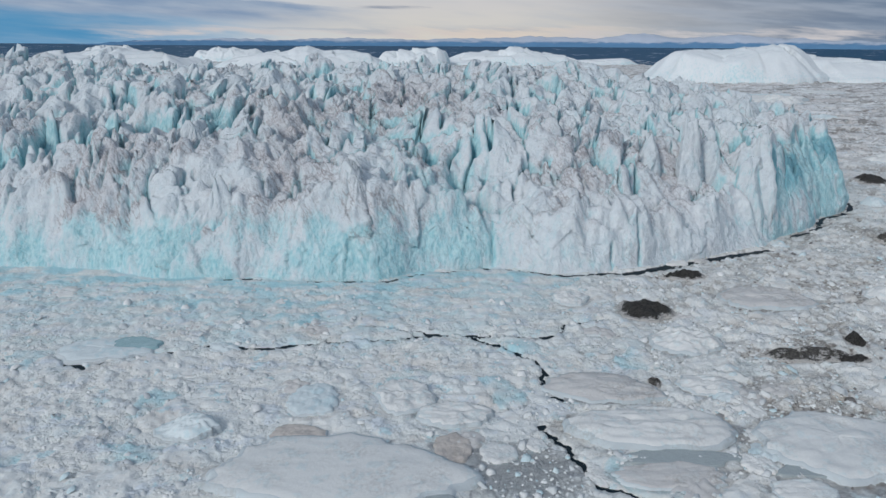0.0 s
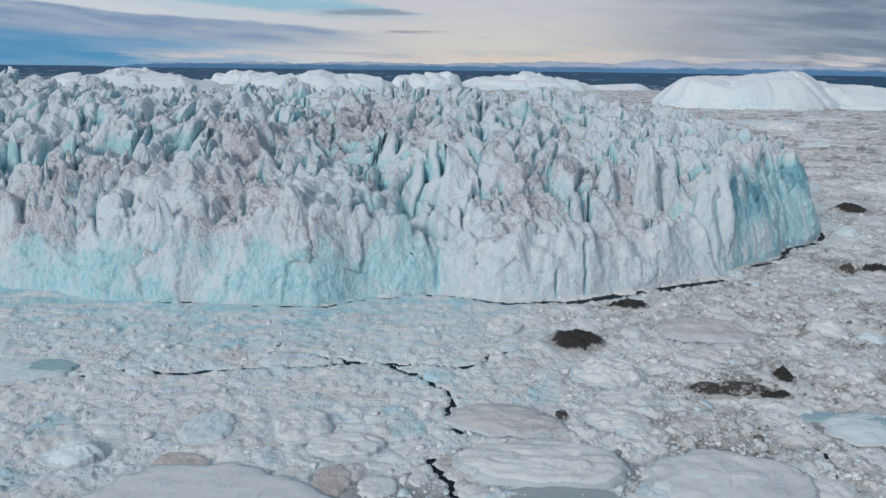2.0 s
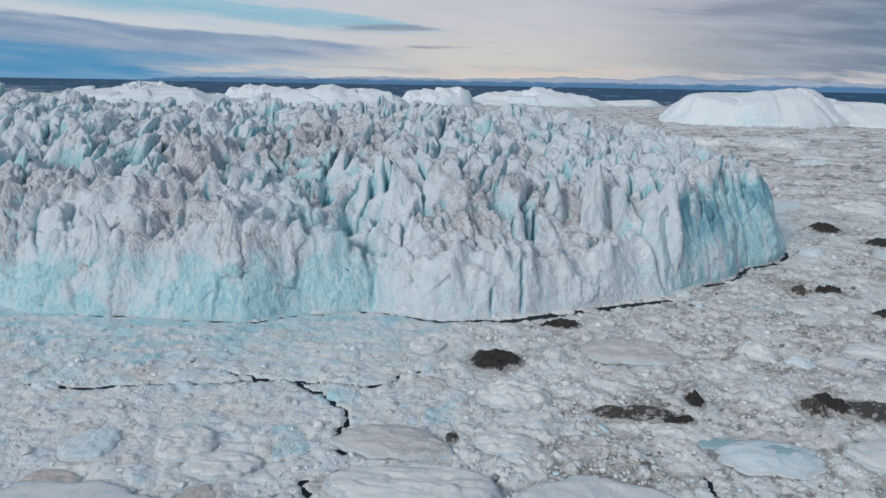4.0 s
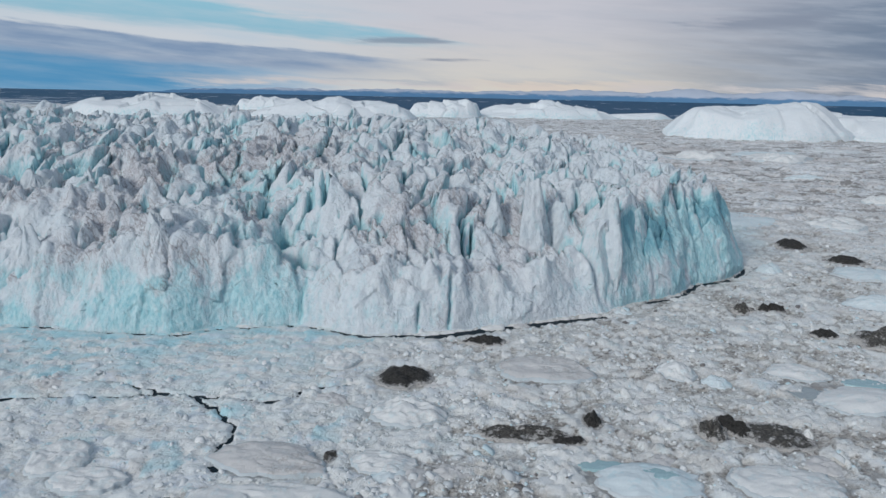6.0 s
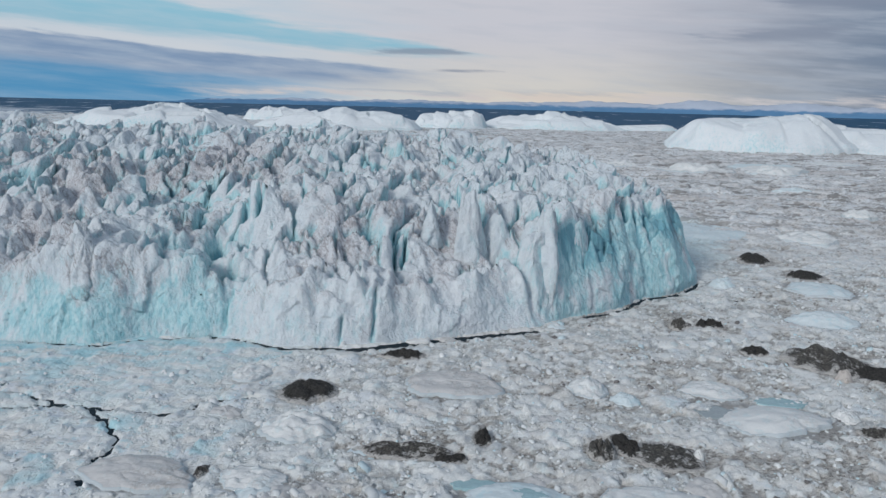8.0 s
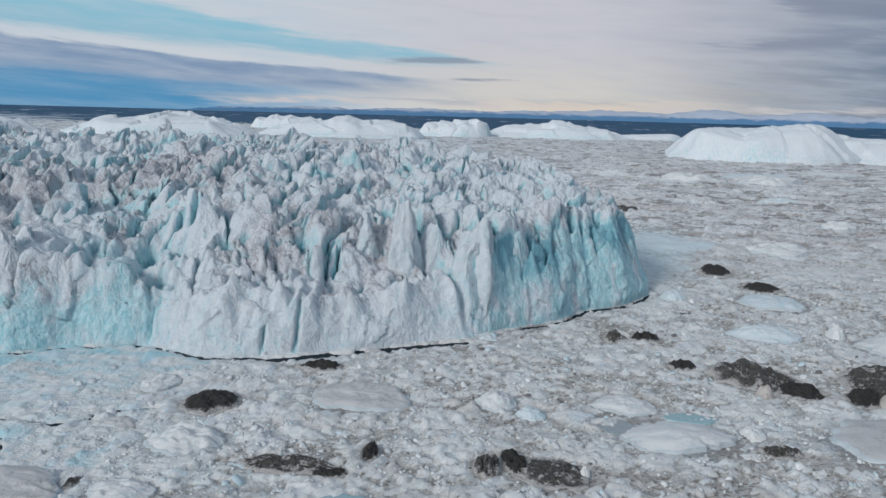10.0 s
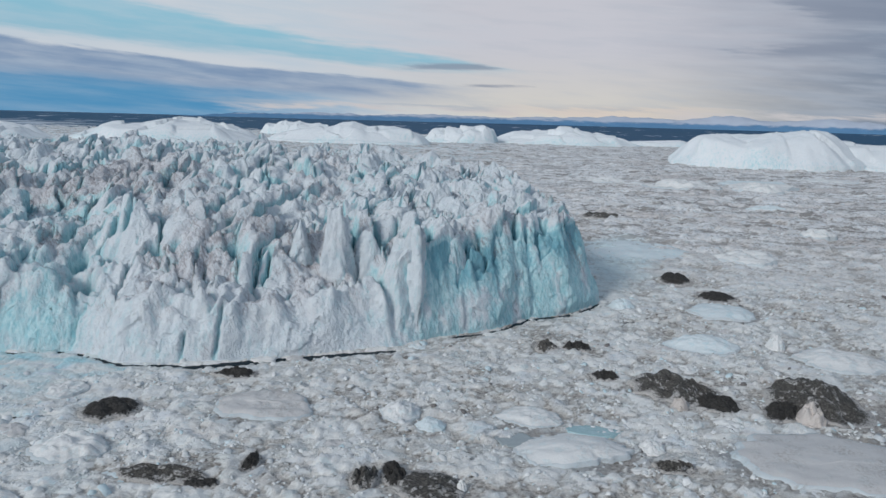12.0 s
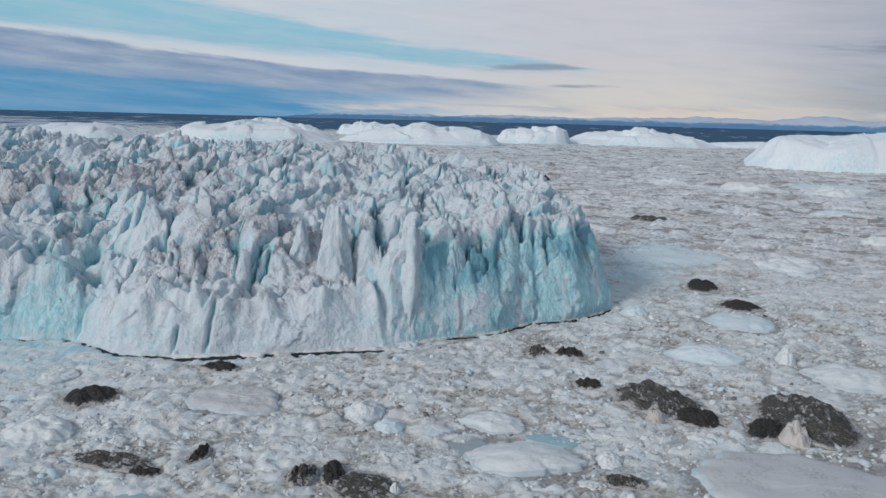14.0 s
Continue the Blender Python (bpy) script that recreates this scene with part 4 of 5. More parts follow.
serac(-58, 170, 2, 23.5, 15, 11.0, 10, 0.06, 0, 0.15, 0.1, 0.15)      # the peak on the front cliff
serac(-21, 170, 10, 27.5, 9.0, 8.0, 11, 0.02, 0, 0.7, 0.1, 0.4)
serac(-80, 188, 14, 31.5, 7.0, 5.0, 12, 0.10, 0, 0.3, 0.1, 0.1)
serac(-92, 191, 14, 32.5, 8.0, 5.5, 13, 0.15, 0, 0.3, 0.1, 0.1)
serac(-69, 194, 18, 34.5, 7.5, 5.5, 14, 0.08, 0, 0.3, 0.1, 0.2)
serac(-57, 200, 20, 34.5, 7.0, 5.5, 15, 0.06, 0, 0.35, 0.1, 0.2)
serac(36, 297, 30, 47, 13.0, 7.0, 16, 0.03, 10, 1.0, 0.2, 0.15)      # the block on the rear crest
serac(-45, 330, 30, 44, 7.5, 6.0, 17, 0.05, 0, 0.3, 0.3, 0.0)
serac(-37, 331, 30, 43, 8, 6.0, 18, 0.05, 0, 0.3, 0.3, 0.0)
serac(67, 334, 28, 42, 9.0, 6.0, 19, 0.03, 0, 0.5, 0.15, 0.2)
serac(95, 332, 25, 38, 9.0, 7.0, 20, 0.03, 0, 0.6, 0.35, 0.1)
serac(106, 251, 20, 37, 8.0, 7.0, 21, 0.03, 0, 0.6, 0.2, 0.1)
serac(119, 260, 18, 35, 7.0, 7.0, 22, 0.04, 10, 0.6, 0.3, 0.1)
serac(129, 264, 12, 33, 7.0, 8.0, 23, 0.03, 20, 0.7, 0.4, 0.05)
serac(123, 243, 6, 30, 7.0, 7.0, 24, 0.02, 30, 0.7, 0.5, 0.05)

# ---- bergs and floes ----
def lump(name, rx, ry, h, mat, seed, dome=0.5, rough=0.15, lobes=0.22, n=72, rings=20, peak=(0.0, 0.0), fields=None, crisp=0.35, split=False):
    """A floating piece of ice: uneven outline, an edge of its own height, a domed or peaked top."""
    ang = np.linspace(0, 2 * math.pi, n, endpoint=False)
    ca, sa = np.cos(ang), np.sin(ang)
    rad = 1 + lobes * 2 * fbm(ca * 1.3 + seed, sa * 1.3, 3, seed) + 0.6 * lobes * perlin(ca * 4 + seed, sa * 4, seed + 3) + 0.35 * lobes * ridges(ca * 5, sa * 5 + seed, 2, seed + 4)
    rg = random.Random(seed)
    cut = np.full(n, 1.35)
    for k in range(7):
        cut = np.minimum(cut, rg.uniform(0.80, 1.12) / np.maximum(np.cos(ang - k * 0.9 - rg.uniform(-0.35, 0.35)), 0.2))
    rad = 0.40 * rad + 0.60 * cut * (1 + 0.9 * lobes * perlin(ca * 4.5 + seed, sa * 4.5, seed + 15) + 0.4 * lobes * perlin(ca * 13 + seed, sa * 13, seed + 17))
    t = np.concatenate([[1.06, 1.035, 1.0], np.linspace(0.96, 0.0, rings)])
    tt, aa = np.meshgrid(t, ang, indexing="ij")
    x, y = tt * rad[None] * np.cos(aa), tt * rad[None] * np.sin(aa)
    top = (1 - dome) + dome * (1 - (np.hypot(x - peak[0], y - peak[1]) / 1.25) ** 1.6)
    top = np.maximum(top, 0.12) + rough * fbm(x * 2.2 + seed, y * 2.2, 4, seed + 7) * 2 + crisp * rough * 0.4 * (ridges(x * 2.5, y * 2.5 + seed, 3, seed + 11) - 1.0)
    d1, d2, e1, e2, ku, kv = cells(x * 1.9 + seed + 0.4 * perlin(x * 2, y * 2, seed), y * 1.9, seed + 19)
    top = top + min(rough, 0.16) * (1.4 * (e1 - 0.5) + 2.2 * (e2 - 0.5) * ku + 1.8 * (e1 - 0.5) * kv)
    rim = 1 - (0.25 + 0.3 * dome) * smooth(tt, 0.60 if dome > 0.55 else 0.84, 1.03) + 0.25 * perlin(x * 3 + seed, y * 3, seed + 13) * smooth(tt, 0.5, 0.9)
    z = np.maximum(top, 0.05) * np.maximum(rim, 0.08)
    g = np.stack([x * rx, y * ry, np.where(tt > 1.05, -0.9, np.where(tt > 1.03, 0.0, z * h))], axis=-1)
    fields = {k: np.full(x.shape, v) for k, v in (fields or {}).items()}
    fields["rim"] = smooth(tt, 0.62, 1.05)
    if split:
        return sheet(name, g[3:], mat, {k: f[3:] for k, f in fields.items()}, wrap=True), sheet("ice_edge", g[:4], EDGE_ICE, {}, wrap=True)
    return sheet(name, g, mat, fields, wrap=True)


def floe(name, x, y, rx, ry, h, mat, seed, label, category, turn=0.0, group="", **kw):
    if rx > 3 and mat not in (BLACK, MORAINE):
        top, edge = lump(name, rx, ry, h, mat, seed, split=True, **kw)
        ob = new(name, top)
        part("ice_edge", edge, ob, "wet bluish ice edge")
    else:
        ob = new(name, lump(name, rx, ry, h, mat, seed, **kw))
    ob.matrix_world = pose(x, y, 0, 0, 0, turn)
    if rx > 1.2 and y < 320:
        (SOILS if mat in (BLACK, MORAINE) else FLOES).append((x, y, rx, ry))
    return tagged(ob, label, category, group)


def far_berg(x, y, rx, ry, h, seed, label, crest, blunt=0.5):
    """A snowy berg: a crest of given heights, flat slopes down to a low cliff at the water."""
    n, rings = 220, 70
    ang = np.linspace(0, 2 * math.pi, n, endpoint=False)
    rad = 1 + 0.10 * fbm(np.cos(ang) * 1.6 + seed, np.sin(ang) * 1.6, 3, seed)
    t = np.concatenate([[1.0, 0.997], np.linspace(0.99, 0.0, rings)])
    tt, aa = np.meshgrid(t, ang, indexing="ij")
    u, v = tt * rad[None] * np.cos(aa), tt * rad[None] * np.sin(aa)
    cu = np.array(crest)
    wu = u + 0.05 * fbm(u * 3 + seed, v * 3, 3, seed + 21)
    ridge = np.interp(wu + 0.10 * v, cu[:, 0], cu[:, 1])
    spine = 0.18 * fbm(u * 1.6 + seed, u * 0, 3, seed + 9)
    # the near flank falls in two or three flat slopes
    off = v - spine
    fall = np.where(off < 0, blunt * np.clip(-off - 0.05, 0, 2) ** 1.25, 0.35 * off)
    d1, d2, e1, e2, ku, kv = cells(wu * 3.0 + seed, v * 2.2, seed + 27)
    facet = 0.16 * (e1 - 0.5) + 0.55 * (e2 - 0.5) * ku + 0.4 * (e1 - 0.5) * kv
    z = ridge * (1 - fall) + facet * smooth(np.abs(off), 0.05, 0.3)
    z = z + 0.035 * fbm(u * 5 + seed, v * 5, 4, seed + 3) + 0.02 * (ridges(u * 7, v * 3, 3, seed + 5) - 1)
    z = np.maximum(z, 0.13) * (0.24 + 0.76 * smooth(1.0 - tt, 0.0, 0.14 + 0.30 * smooth(np.sin(aa * 2 + seed) + np.sin(aa * 5 + seed) * 0.6, -1, 1)) ** 0.6)
    z = np.where(tt > 0.999, -0.04, z)
    # bluer towards the waterline and on some facets
    me = sheet("snowy_iceberg", np.stack([u * rx, v * ry, z * h * 0.87], axis=-1), FAR_BERG, {"fresh": 0.08 + 0.25 * smooth(tt, 0.8, 1.0) + 0.16 * smooth(e2, 0.55, 0.9), "grit": 0 * u}, wrap=True)
    ob = new("snowy_iceberg", me)
    ob.matrix_world = pose(x, y, 0)
    return tagged(ob, label, "iceberg", "icebergs on the horizon")


far_berg(-930, 1260, 130, 90, 32, 1, "long low snow-white iceberg behind the crevassed berg", [(-1, 0.6), (-0.2, 1.0), (0.5, 0.9), (1, 0.4)])
far_berg(-600, 1345, 195, 100, 47, 2, "broad white iceberg with a smooth sloping back", [(-1, 0.52), (-0.4, 0.76), (0.08, 1.0), (0.14, 0.9), (0.55, 0.68), (1, 0.34)], 0.35)
far_berg(-805, 1890, 125, 70, 48, 3, "white iceberg with a blunt twin crest", [(-1, 0.5), (-0.75, 0.86), (-0.45, 1.0), (0.05, 0.9), (0.15, 0.72), (1, 0.45)])
far_berg(-575, 2000, 100, 50, 43, 4, "small jagged pale blue iceberg far off", [(-1, 0.5), (-0.8, 0.8), (-0.6, 0.7), (-0.4, 1.0), (-0.2, 0.85), (0.1, 0.98), (0.4, 0.8), (0.7, 0.9), (1, 0.5)])
far_berg(-290, 1520, 178, 95, 50, 5, "smooth white iceberg with a rounded peak", [(-1, 0.3), (-0.5, 0.63), (-0.14, 0.8), (-0.07, 0.98), (0.07, 1.0), (0.24, 0.78), (0.42, 0.87), (0.62, 0.82), (0.87, 0.5), (1, 0.3)], 0.6)
far_berg(-70, 1720, 90, 65, 48, 6, "white iceberg with a stepped ridge", [(-1, 0.35), (-0.7, 0.78), (-0.2, 0.79), (0.3, 0.93), (0.57, 1.0), (0.85, 0.78), (1, 0.65)])
far_berg(175, 1800, 182, 80, 50, 7, "wide white iceberg with a small knob on top", [(-1, 0.65), (-0.47, 0.69), (-0.16, 0.8), (-0.08, 1.0), (0.04, 1.0), (0.16, 0.8), (0.47, 0.6), (0.78, 0.42), (1, 0.25)], 0.6)
far_berg(400, 1880, 95, 45, 20, 8, "low flat white iceberg on the pack's edge", [(-1, 0.5), (0, 0.8), (0.8, 1.0), (1, 0.5)])
far_berg(440, 1110, 135, 95, 57, 9, "great white iceberg with steep flanks and a long crest", [(-1, 0.45), (-0.78, 0.84), (-0.35, 0.92), (-0.14, 0.9), (0.03, 0.95), (0.28, 1.0), (0.62, 0.97), (0.76, 0.88), (1, 0.72)], 0.42)
far_berg(620, 1150, 175, 95, 46, 10, "long sloping white iceberg shoulder", [(-1, 1.0), (-0.5, 0.92), (0, 0.8), (0.5, 0.68), (1, 0.4)], 0.3)

floe("ice_floe", -13, 82, 17.5, 8.2, 1.4, SNOW, 300, "large flat floe of smooth grey-white snow in brash ice", "ice floe", dome=0.25, rough=0.05, peak=(0, 0))
floe("ice_floe", 1.6, 88.4, 2.7, 3.6, 0.59, TAN_FLOE, 301, "round brownish floe with a worn rim", "ice floe", dome=0.2, rough=0.15, peak=(0, 0))
floe("ice_floe", 7.9, 87.6, 2.4, 2.3, 0.42, SNOW, 302, "round white pancake floe in grey slush", "ice floe", dome=0.2, rough=0.1, peak=(0, 0))
floe("ice_floe", 13.6, 89.6, 1.4, 1.5, 0.4, SNOW, 303, "small white pancake floe in grey slush", "ice floe", dome=0.2, rough=0.1, peak=(0, 0))
floe("ice_floe", 30.6, 93.4, 12.6, 5.6, 1.9, SNOW, 304, "thick rounded white floe with a soiled foot", "ice floe", dome=0.45, rough=0.14, peak=(-0.1, 0.2))
floe("ice_floe", 30.3, 82.2, 7.2, 3.0, 0.59, GREY_FLOE, 305, "half-sunk greenish floe stained with grit", "ice floe", dome=0.3, rough=0.12, peak=(0, 0))
floe("ice_floe", 56.5, 90, 11, 8, 1.7, SNOW, 306, "broad lumpy white floe", "ice floe", dome=0.4, rough=0.12, peak=(-0.2, 0.1))
floe("ice_floe", 43, 84.7, 2.2, 2.4, 0.68, SNOW, 307, "small white floe beside a broad one", "ice floe", dome=0.3, rough=0.12, peak=(0, 0))
floe("ice_floe", 46.6, 78.8, 4, 2.6, 0.68, SNOW, 308, "oblong white floe in dark slush", "ice floe", dome=0.3, rough=0.1, peak=(0, 0))
floe("ice_mound", 25.3, 107.4, 8, 5, 1.4, GREY_FLOE, 309, "low grey-white mound of ice beside a crack", "ice mound", dome=0.6, rough=0.12, peak=(0, 0))
floe("ice_mound", 46.5, 125.4, 7, 5.2, 2.2, SNOW, 310, "clean white mound of weathered ice", "ice mound", dome=0.75, rough=0.2, peak=(-0.2, 0.1))
floe("ice_mound", 44.6, 107.6, 5.2, 3.6, 1.2, SNOW, 311, "small white hummock of ice", "ice mound", dome=0.6, rough=0.15, peak=(0, 0))
floe("ice_block", -37.0, 93.4, 4.4, 3, 2.3, BLUE_FLOE, 312, "angular clear ice block with a blue face", "ice block", dome=0.7, rough=0.1, peak=(0.6, 0.2))
floe("ice_floe", -62.1, 121.3, 8, 5, 0.77, BLUE_FLOE, 313, "flat floe with a turquoise melt pool", "ice floe", dome=0.4, rough=0.1, peak=(-0.3, 0))
floe("ice_floe", 2.3, 97.9, 5.6, 4, 0.85, SNOW, 314, "knobbly white floe in crushed ice", "ice floe", dome=0.4, rough=0.2, peak=(0, 0))
floe("ice_floe", -20.8, 92.1, 4.3, 2.8, 0.51, TAN_FLOE, 315, "tan-stained floe among rubble", "ice floe", dome=0.3, rough=0.2, peak=(0, 0))
floe("ice_floe", -6, 103.9, 5, 5, 1, SNOW, 316, "broken white floe with blue clefts", "ice floe", dome=0.5, rough=0.25, peak=(0, 0))
floe("ice_floe", -20.3, 102.3, 4.2, 5, 0.77, BLUE_FLOE, 317, "pale blue floe in crushed ice", "ice floe", dome=0.4, rough=0.2, peak=(0, 0))
floe("ice_floe", 28.7, 149.7, 3.8, 4.5, 1, SNOW, 318, "white floe near the berg's foot", "ice floe", dome=0.5, rough=0.25, peak=(0, 0))
floe("ice_mound", 72.4, 150.3, 9.5, 6.5, 1.2, GREY_FLOE, 319, "wide greyish hummock with grit in its hollows", "ice mound", dome=0.5, rough=0.2, peak=(0, 0))
floe("soil_mound", 43.6, 142.4, 5.6, 5.0, 1.7, BLACK, 320, "black moraine-covered ice mound", "soil mound", dome=0.85, rough=0.3, lobes=0.3, peak=(0.1, 0.2))
floe("soil_mound", 59.3, 165.6, 4.8, 2.4, 1.6, BLACK, 321, "dark gritty mound at the berg's foot", "soil mound", dome=0.8, rough=0.35, peak=(0.2, 0))
floe("soil_mound", 35.8, 109, 1.1, 1.9, 0.7, MORAINE, 322, "small dark soiled lump on pale ice", "soil mound", dome=0.6, rough=0.3, peak=(0, 0))
floe("soil_mound", 79.2, 126.2, 1.6, 2.8, 1.6, BLACK, 323, "jagged black lump of dirty ice", "soil mound", dome=0.9, rough=0.28, peak=(0.3, 0.3))
floe("soil_mound", 104.5, 126, 2.2, 4.8, 1.3, BLACK, 324, "black ridge of moraine on ice", "soil mound", turn=32, dome=0.85, rough=0.42, lobes=0.32, peak=(0.1, 0.3))
floe("soil_mound", 110.5, 124, 5.6, 4.6, 1.3, MORAINE, 325, "grey gritty slope of a moraine mound", "soil mound", dome=0.6, rough=0.3, peak=(0, 0))
floe("soil_mound", 99.5, 124.5, 2.4, 3.4, 1.6, MORAINE, 326, "soiled lump beside a black ridge", "soil mound", dome=0.7, rough=0.4, peak=(0, 0))
floe("soil_mound", 66, 119.5, 8, 2.6, 1.0, MORAINE, 327, "long dirt-streaked hummock among white lumps", "soil mound", dome=0.5, rough=0.4, peak=(0.3, 0.2))
floe("soil_mound", 74, 118.5, 3, 1.8, 0.9, BLACK, 328, "dark crusted lump among soiled ice", "soil mound", dome=0.6, rough=0.28, peak=(0.3, 0))
floe("ice_block", 115.5, 124.3, 0.9, 1.0, 1.7, SNOW, 329, "upright small white ice block on moraine", "ice block", dome=0.8, rough=0.15, peak=(0, 0))
floe("ice_floe", 27.8, 105.4, 7.4, 3.8, 1.1, GREY_FLOE, 330, "smooth greyish floe beside a crack", "ice floe", dome=0.4, rough=0.15, peak=(0, 0))
floe("ice_floe", 85, 107, 7.6, 5.4, 1.4, BLUE_FLOE, 331, "domed floe with a blue meltwater hollow", "ice floe", dome=0.7, rough=0.12, peak=(0.1, 0))
floe("ice_floe", 106.1, 108.5, 8, 5, 1.2, SNOW, 332, "white floe with a soft snow cover", "ice floe", dome=0.5, rough=0.15, peak=(0, 0))
floe("soil_mound", 129, 200, 3, 3, 1.8, MORAINE, 333, "dark soiled ice lump, one of a pair", "soil mound", dome=0.8, rough=0.4, peak=(0, 0))
floe("soil_mound", 137, 201, 3.4, 3, 2.2, BLACK, 334, "black soiled ice lump, one of a pair", "soil mound", dome=0.8, rough=0.28, peak=(0, 0))
floe("soil_mound", 142.7, 181.5, 3.2, 2.8, 1.5, BLACK, 335, "low black gritty lump of ice", "soil mound", dome=0.7, rough=0.28, peak=(0.2, 0))
floe("ice_floe", 133.5, 142, 10.2, 6.2, 2.0, SNOW, 336, "white wedge-shaped floe with a sunken blue foot", "ice floe", turn=8, dome=0.8, rough=0.05, lobes=0.32, peak=(0.2, -0.3))
floe("ice_floe", 126, 155, 6.2, 4.6, 1.3, SNOW, 337, "rounded white floe behind a wedge-shaped one", "ice floe", dome=0.6, rough=0.12, peak=(0, 0))
floe("soil_mound", 157.5, 175.5, 8.6, 7.0, 2.9, MORAINE, 338, "grey moraine hill with bare ice on its crest", "soil mound", turn=-20, dome=0.8, rough=0.26, lobes=0.34, peak=(-0.3, 0.3))
floe("soil_mound", 165.5, 169, 5.0, 3.4, 1.8, BLACK, 339, "dark moraine slope running down from a hill", "soil mound", turn=-25, dome=0.75, rough=0.3, lobes=0.34, peak=(-0.3, 0.3))
floe("ice_block", 156.8, 166, 1.7, 1.5, 2.3, TAN_FLOE, 340, "pale stub of ice against a moraine hill", "ice block", dome=0.8, rough=0.2, peak=(0, 0))
floe("soil_mound", 186, 173, 10.2, 9.0, 4.4, MORAINE, 341, "craggy moraine-covered ice hill with dark flanks", "soil mound", turn=15, dome=1.0, rough=0.2, lobes=0.34, peak=(0.1, 0.3))
floe("ice_block", 182.3, 164.2, 3.0, 2.8, 3.4, TAN_FLOE, 342, "dirty white ice boss on a moraine hill", "ice block", dome=0.9, rough=0.25, peak=(0, 0.3))
floe("soil_mound", 177.8, 167.5, 3.6, 4.6, 2.0, BLACK, 343, "black lower flank of a moraine hill", "soil mound", turn=-30, dome=0.8, rough=0.35, lobes=0.34, peak=(0.2, 0.3))
floe("ice_floe", 181, 144.5, 18, 10.5, 1.5, GREY_FLOE, 344, "very wide smooth snow-covered floe", "ice floe", dome=0.55, rough=0.08, peak=(-0.2, 0.2))
floe("ice_floe", 170, 211, 9.2, 6.5, 2.6, BLUE_FLOE, 345, "clean pale blue floe rising to one side", "ice floe", dome=0.9, rough=0.1, peak=(0.2, 0.3))
floe("soil_mound", 151, 138.1, 3.8, 2, 1.2, MORAINE, 346, "flat dark gritty lump on white ice", "soil mound", dome=0.6, rough=0.4, peak=(0, 0))
floe("ice_block", 148.3, 145.6, 2.3, 2.6, 1.3, SNOW, 347, "small clean white ice chunk", "ice block", dome=0.7, rough=0.15, peak=(0, 0))
floe("ice_floe", 170, 352, 25, 22, 2.5, BLUE_FLOE, 348, "long blue-edged floe on the far side", "ice floe", dome=0.6, rough=0.15, peak=(0.3, 0.2))
floe("soil_mound", 177.1, 291, 6.4, 7, 3.2, BLACK, 349, "smooth jet-black moraine hump", "soil mound", dome=0.9, rough=0.15, peak=(0, 0))
floe("soil_mound", 187, 267, 6.2, 5, 2.2, BLACK, 350, "low jet-black moraine hump", "soil mound", dome=0.9, rough=0.2, peak=(0, 0))
floe("ice_mound", 203, 205, 10.5, 8, 2.5, SNOW, 351, "broad white hummock with a tan foot", "ice mound", dome=0.7, rough=0.12, peak=(0, 0))
floe("ice_block", 152.8, 248, 4, 5, 2.8, BLUE_FLOE, 352, "pale blue ice lump beside the berg's corner", "ice block", dome=0.9, rough=0.12, peak=(0.2, 0))
floe("ice_block", 190.2, 214, 2.3, 3, 3.4, SNOW, 353, "steep white ice lump", "ice block", dome=0.9, rough=0.15, peak=(0, 0))
floe("ice_floe", 184.3, 248, 10, 10, 2.2, BLUE_FLOE, 354, "smooth bluish floe beside a black hump", "ice floe", dome=0.8, rough=0.1, peak=(0, 0))
floe("soil_mound", 72, 710, 7, 9, 5, BLACK, 355, "black hump far out on the pack", "soil mound", dome=0.9, rough=0.2, peak=(0, 0))
floe("soil_mound", 163.6, 466, 13, 12, 3, MORAINE, 356, "flat patch of soiled hummocks", "soil mound", dome=0.6, rough=0.35, peak=(0, 0))
floe("low_iceberg", 252, 700, 32, 24, 6.75, SNOW, 357, "low white berg frozen into the pack", "iceberg", dome=0.8, rough=0.35, peak=(0, 0))
floe("low_iceberg", 318, 690, 24, 20, 6.75, SNOW, 358, "low snowy berg frozen into the pack", "iceberg", dome=0.8, rough=0.35, peak=(0.1, 0))
floe("low_iceberg", 189, 735, 20, 16, 4.5, SNOW, 359, "small low berg far out on the pack", "iceberg", dome=0.8, rough=0.35, peak=(0, 0))
floe("low_iceberg", -60, 760, 55, 60, 10.5, SNOW, 360, "white berg remnant behind the crevassed one", "iceberg", dome=0.8, rough=0.35, peak=(0.3, 0))
floe("ice_mound", 100, 152, 3.8, 4.6, 2.2, SNOW, 361, "rounded white ice hump", "ice mound", dome=0.9, rough=0.15, peak=(0, 0))
floe("ice_mound", 106.8, 147.2, 2.7, 2.6, 1.5, BLUE_FLOE, 362, "small glassy bluish hump", "ice mound", dome=0.8, rough=0.1, peak=(0, 0))

# wide pale floes in the far pack
far_rng = random.Random(21)
for i in range(16):
    fy = 330 * math.exp(far_rng.random() * 1.0)
    fx = far_rng.uniform(185 + 0.1 * (fy - 300), 260 + 0.62 * fy)
    fr = far_rng.uniform(9, 20) * (fy / 420)
    floe("ice_floe", fx, fy, fr, fr * far_rng.uniform(0.4, 0.7), far_rng.uniform(3.2, 5.5), (SNOW, BLUE_FLOE, SNOW)[i % 3], 800 + i, ("wide snow-white floe frozen into the far pack", "pale blue floe frozen into the far pack", "wide snow-white floe frozen into the far pack")[i % 3], "ice floe", group="floes in the far pack", dome=0.5, rough=0.14, peak=(0.2, 0.1))


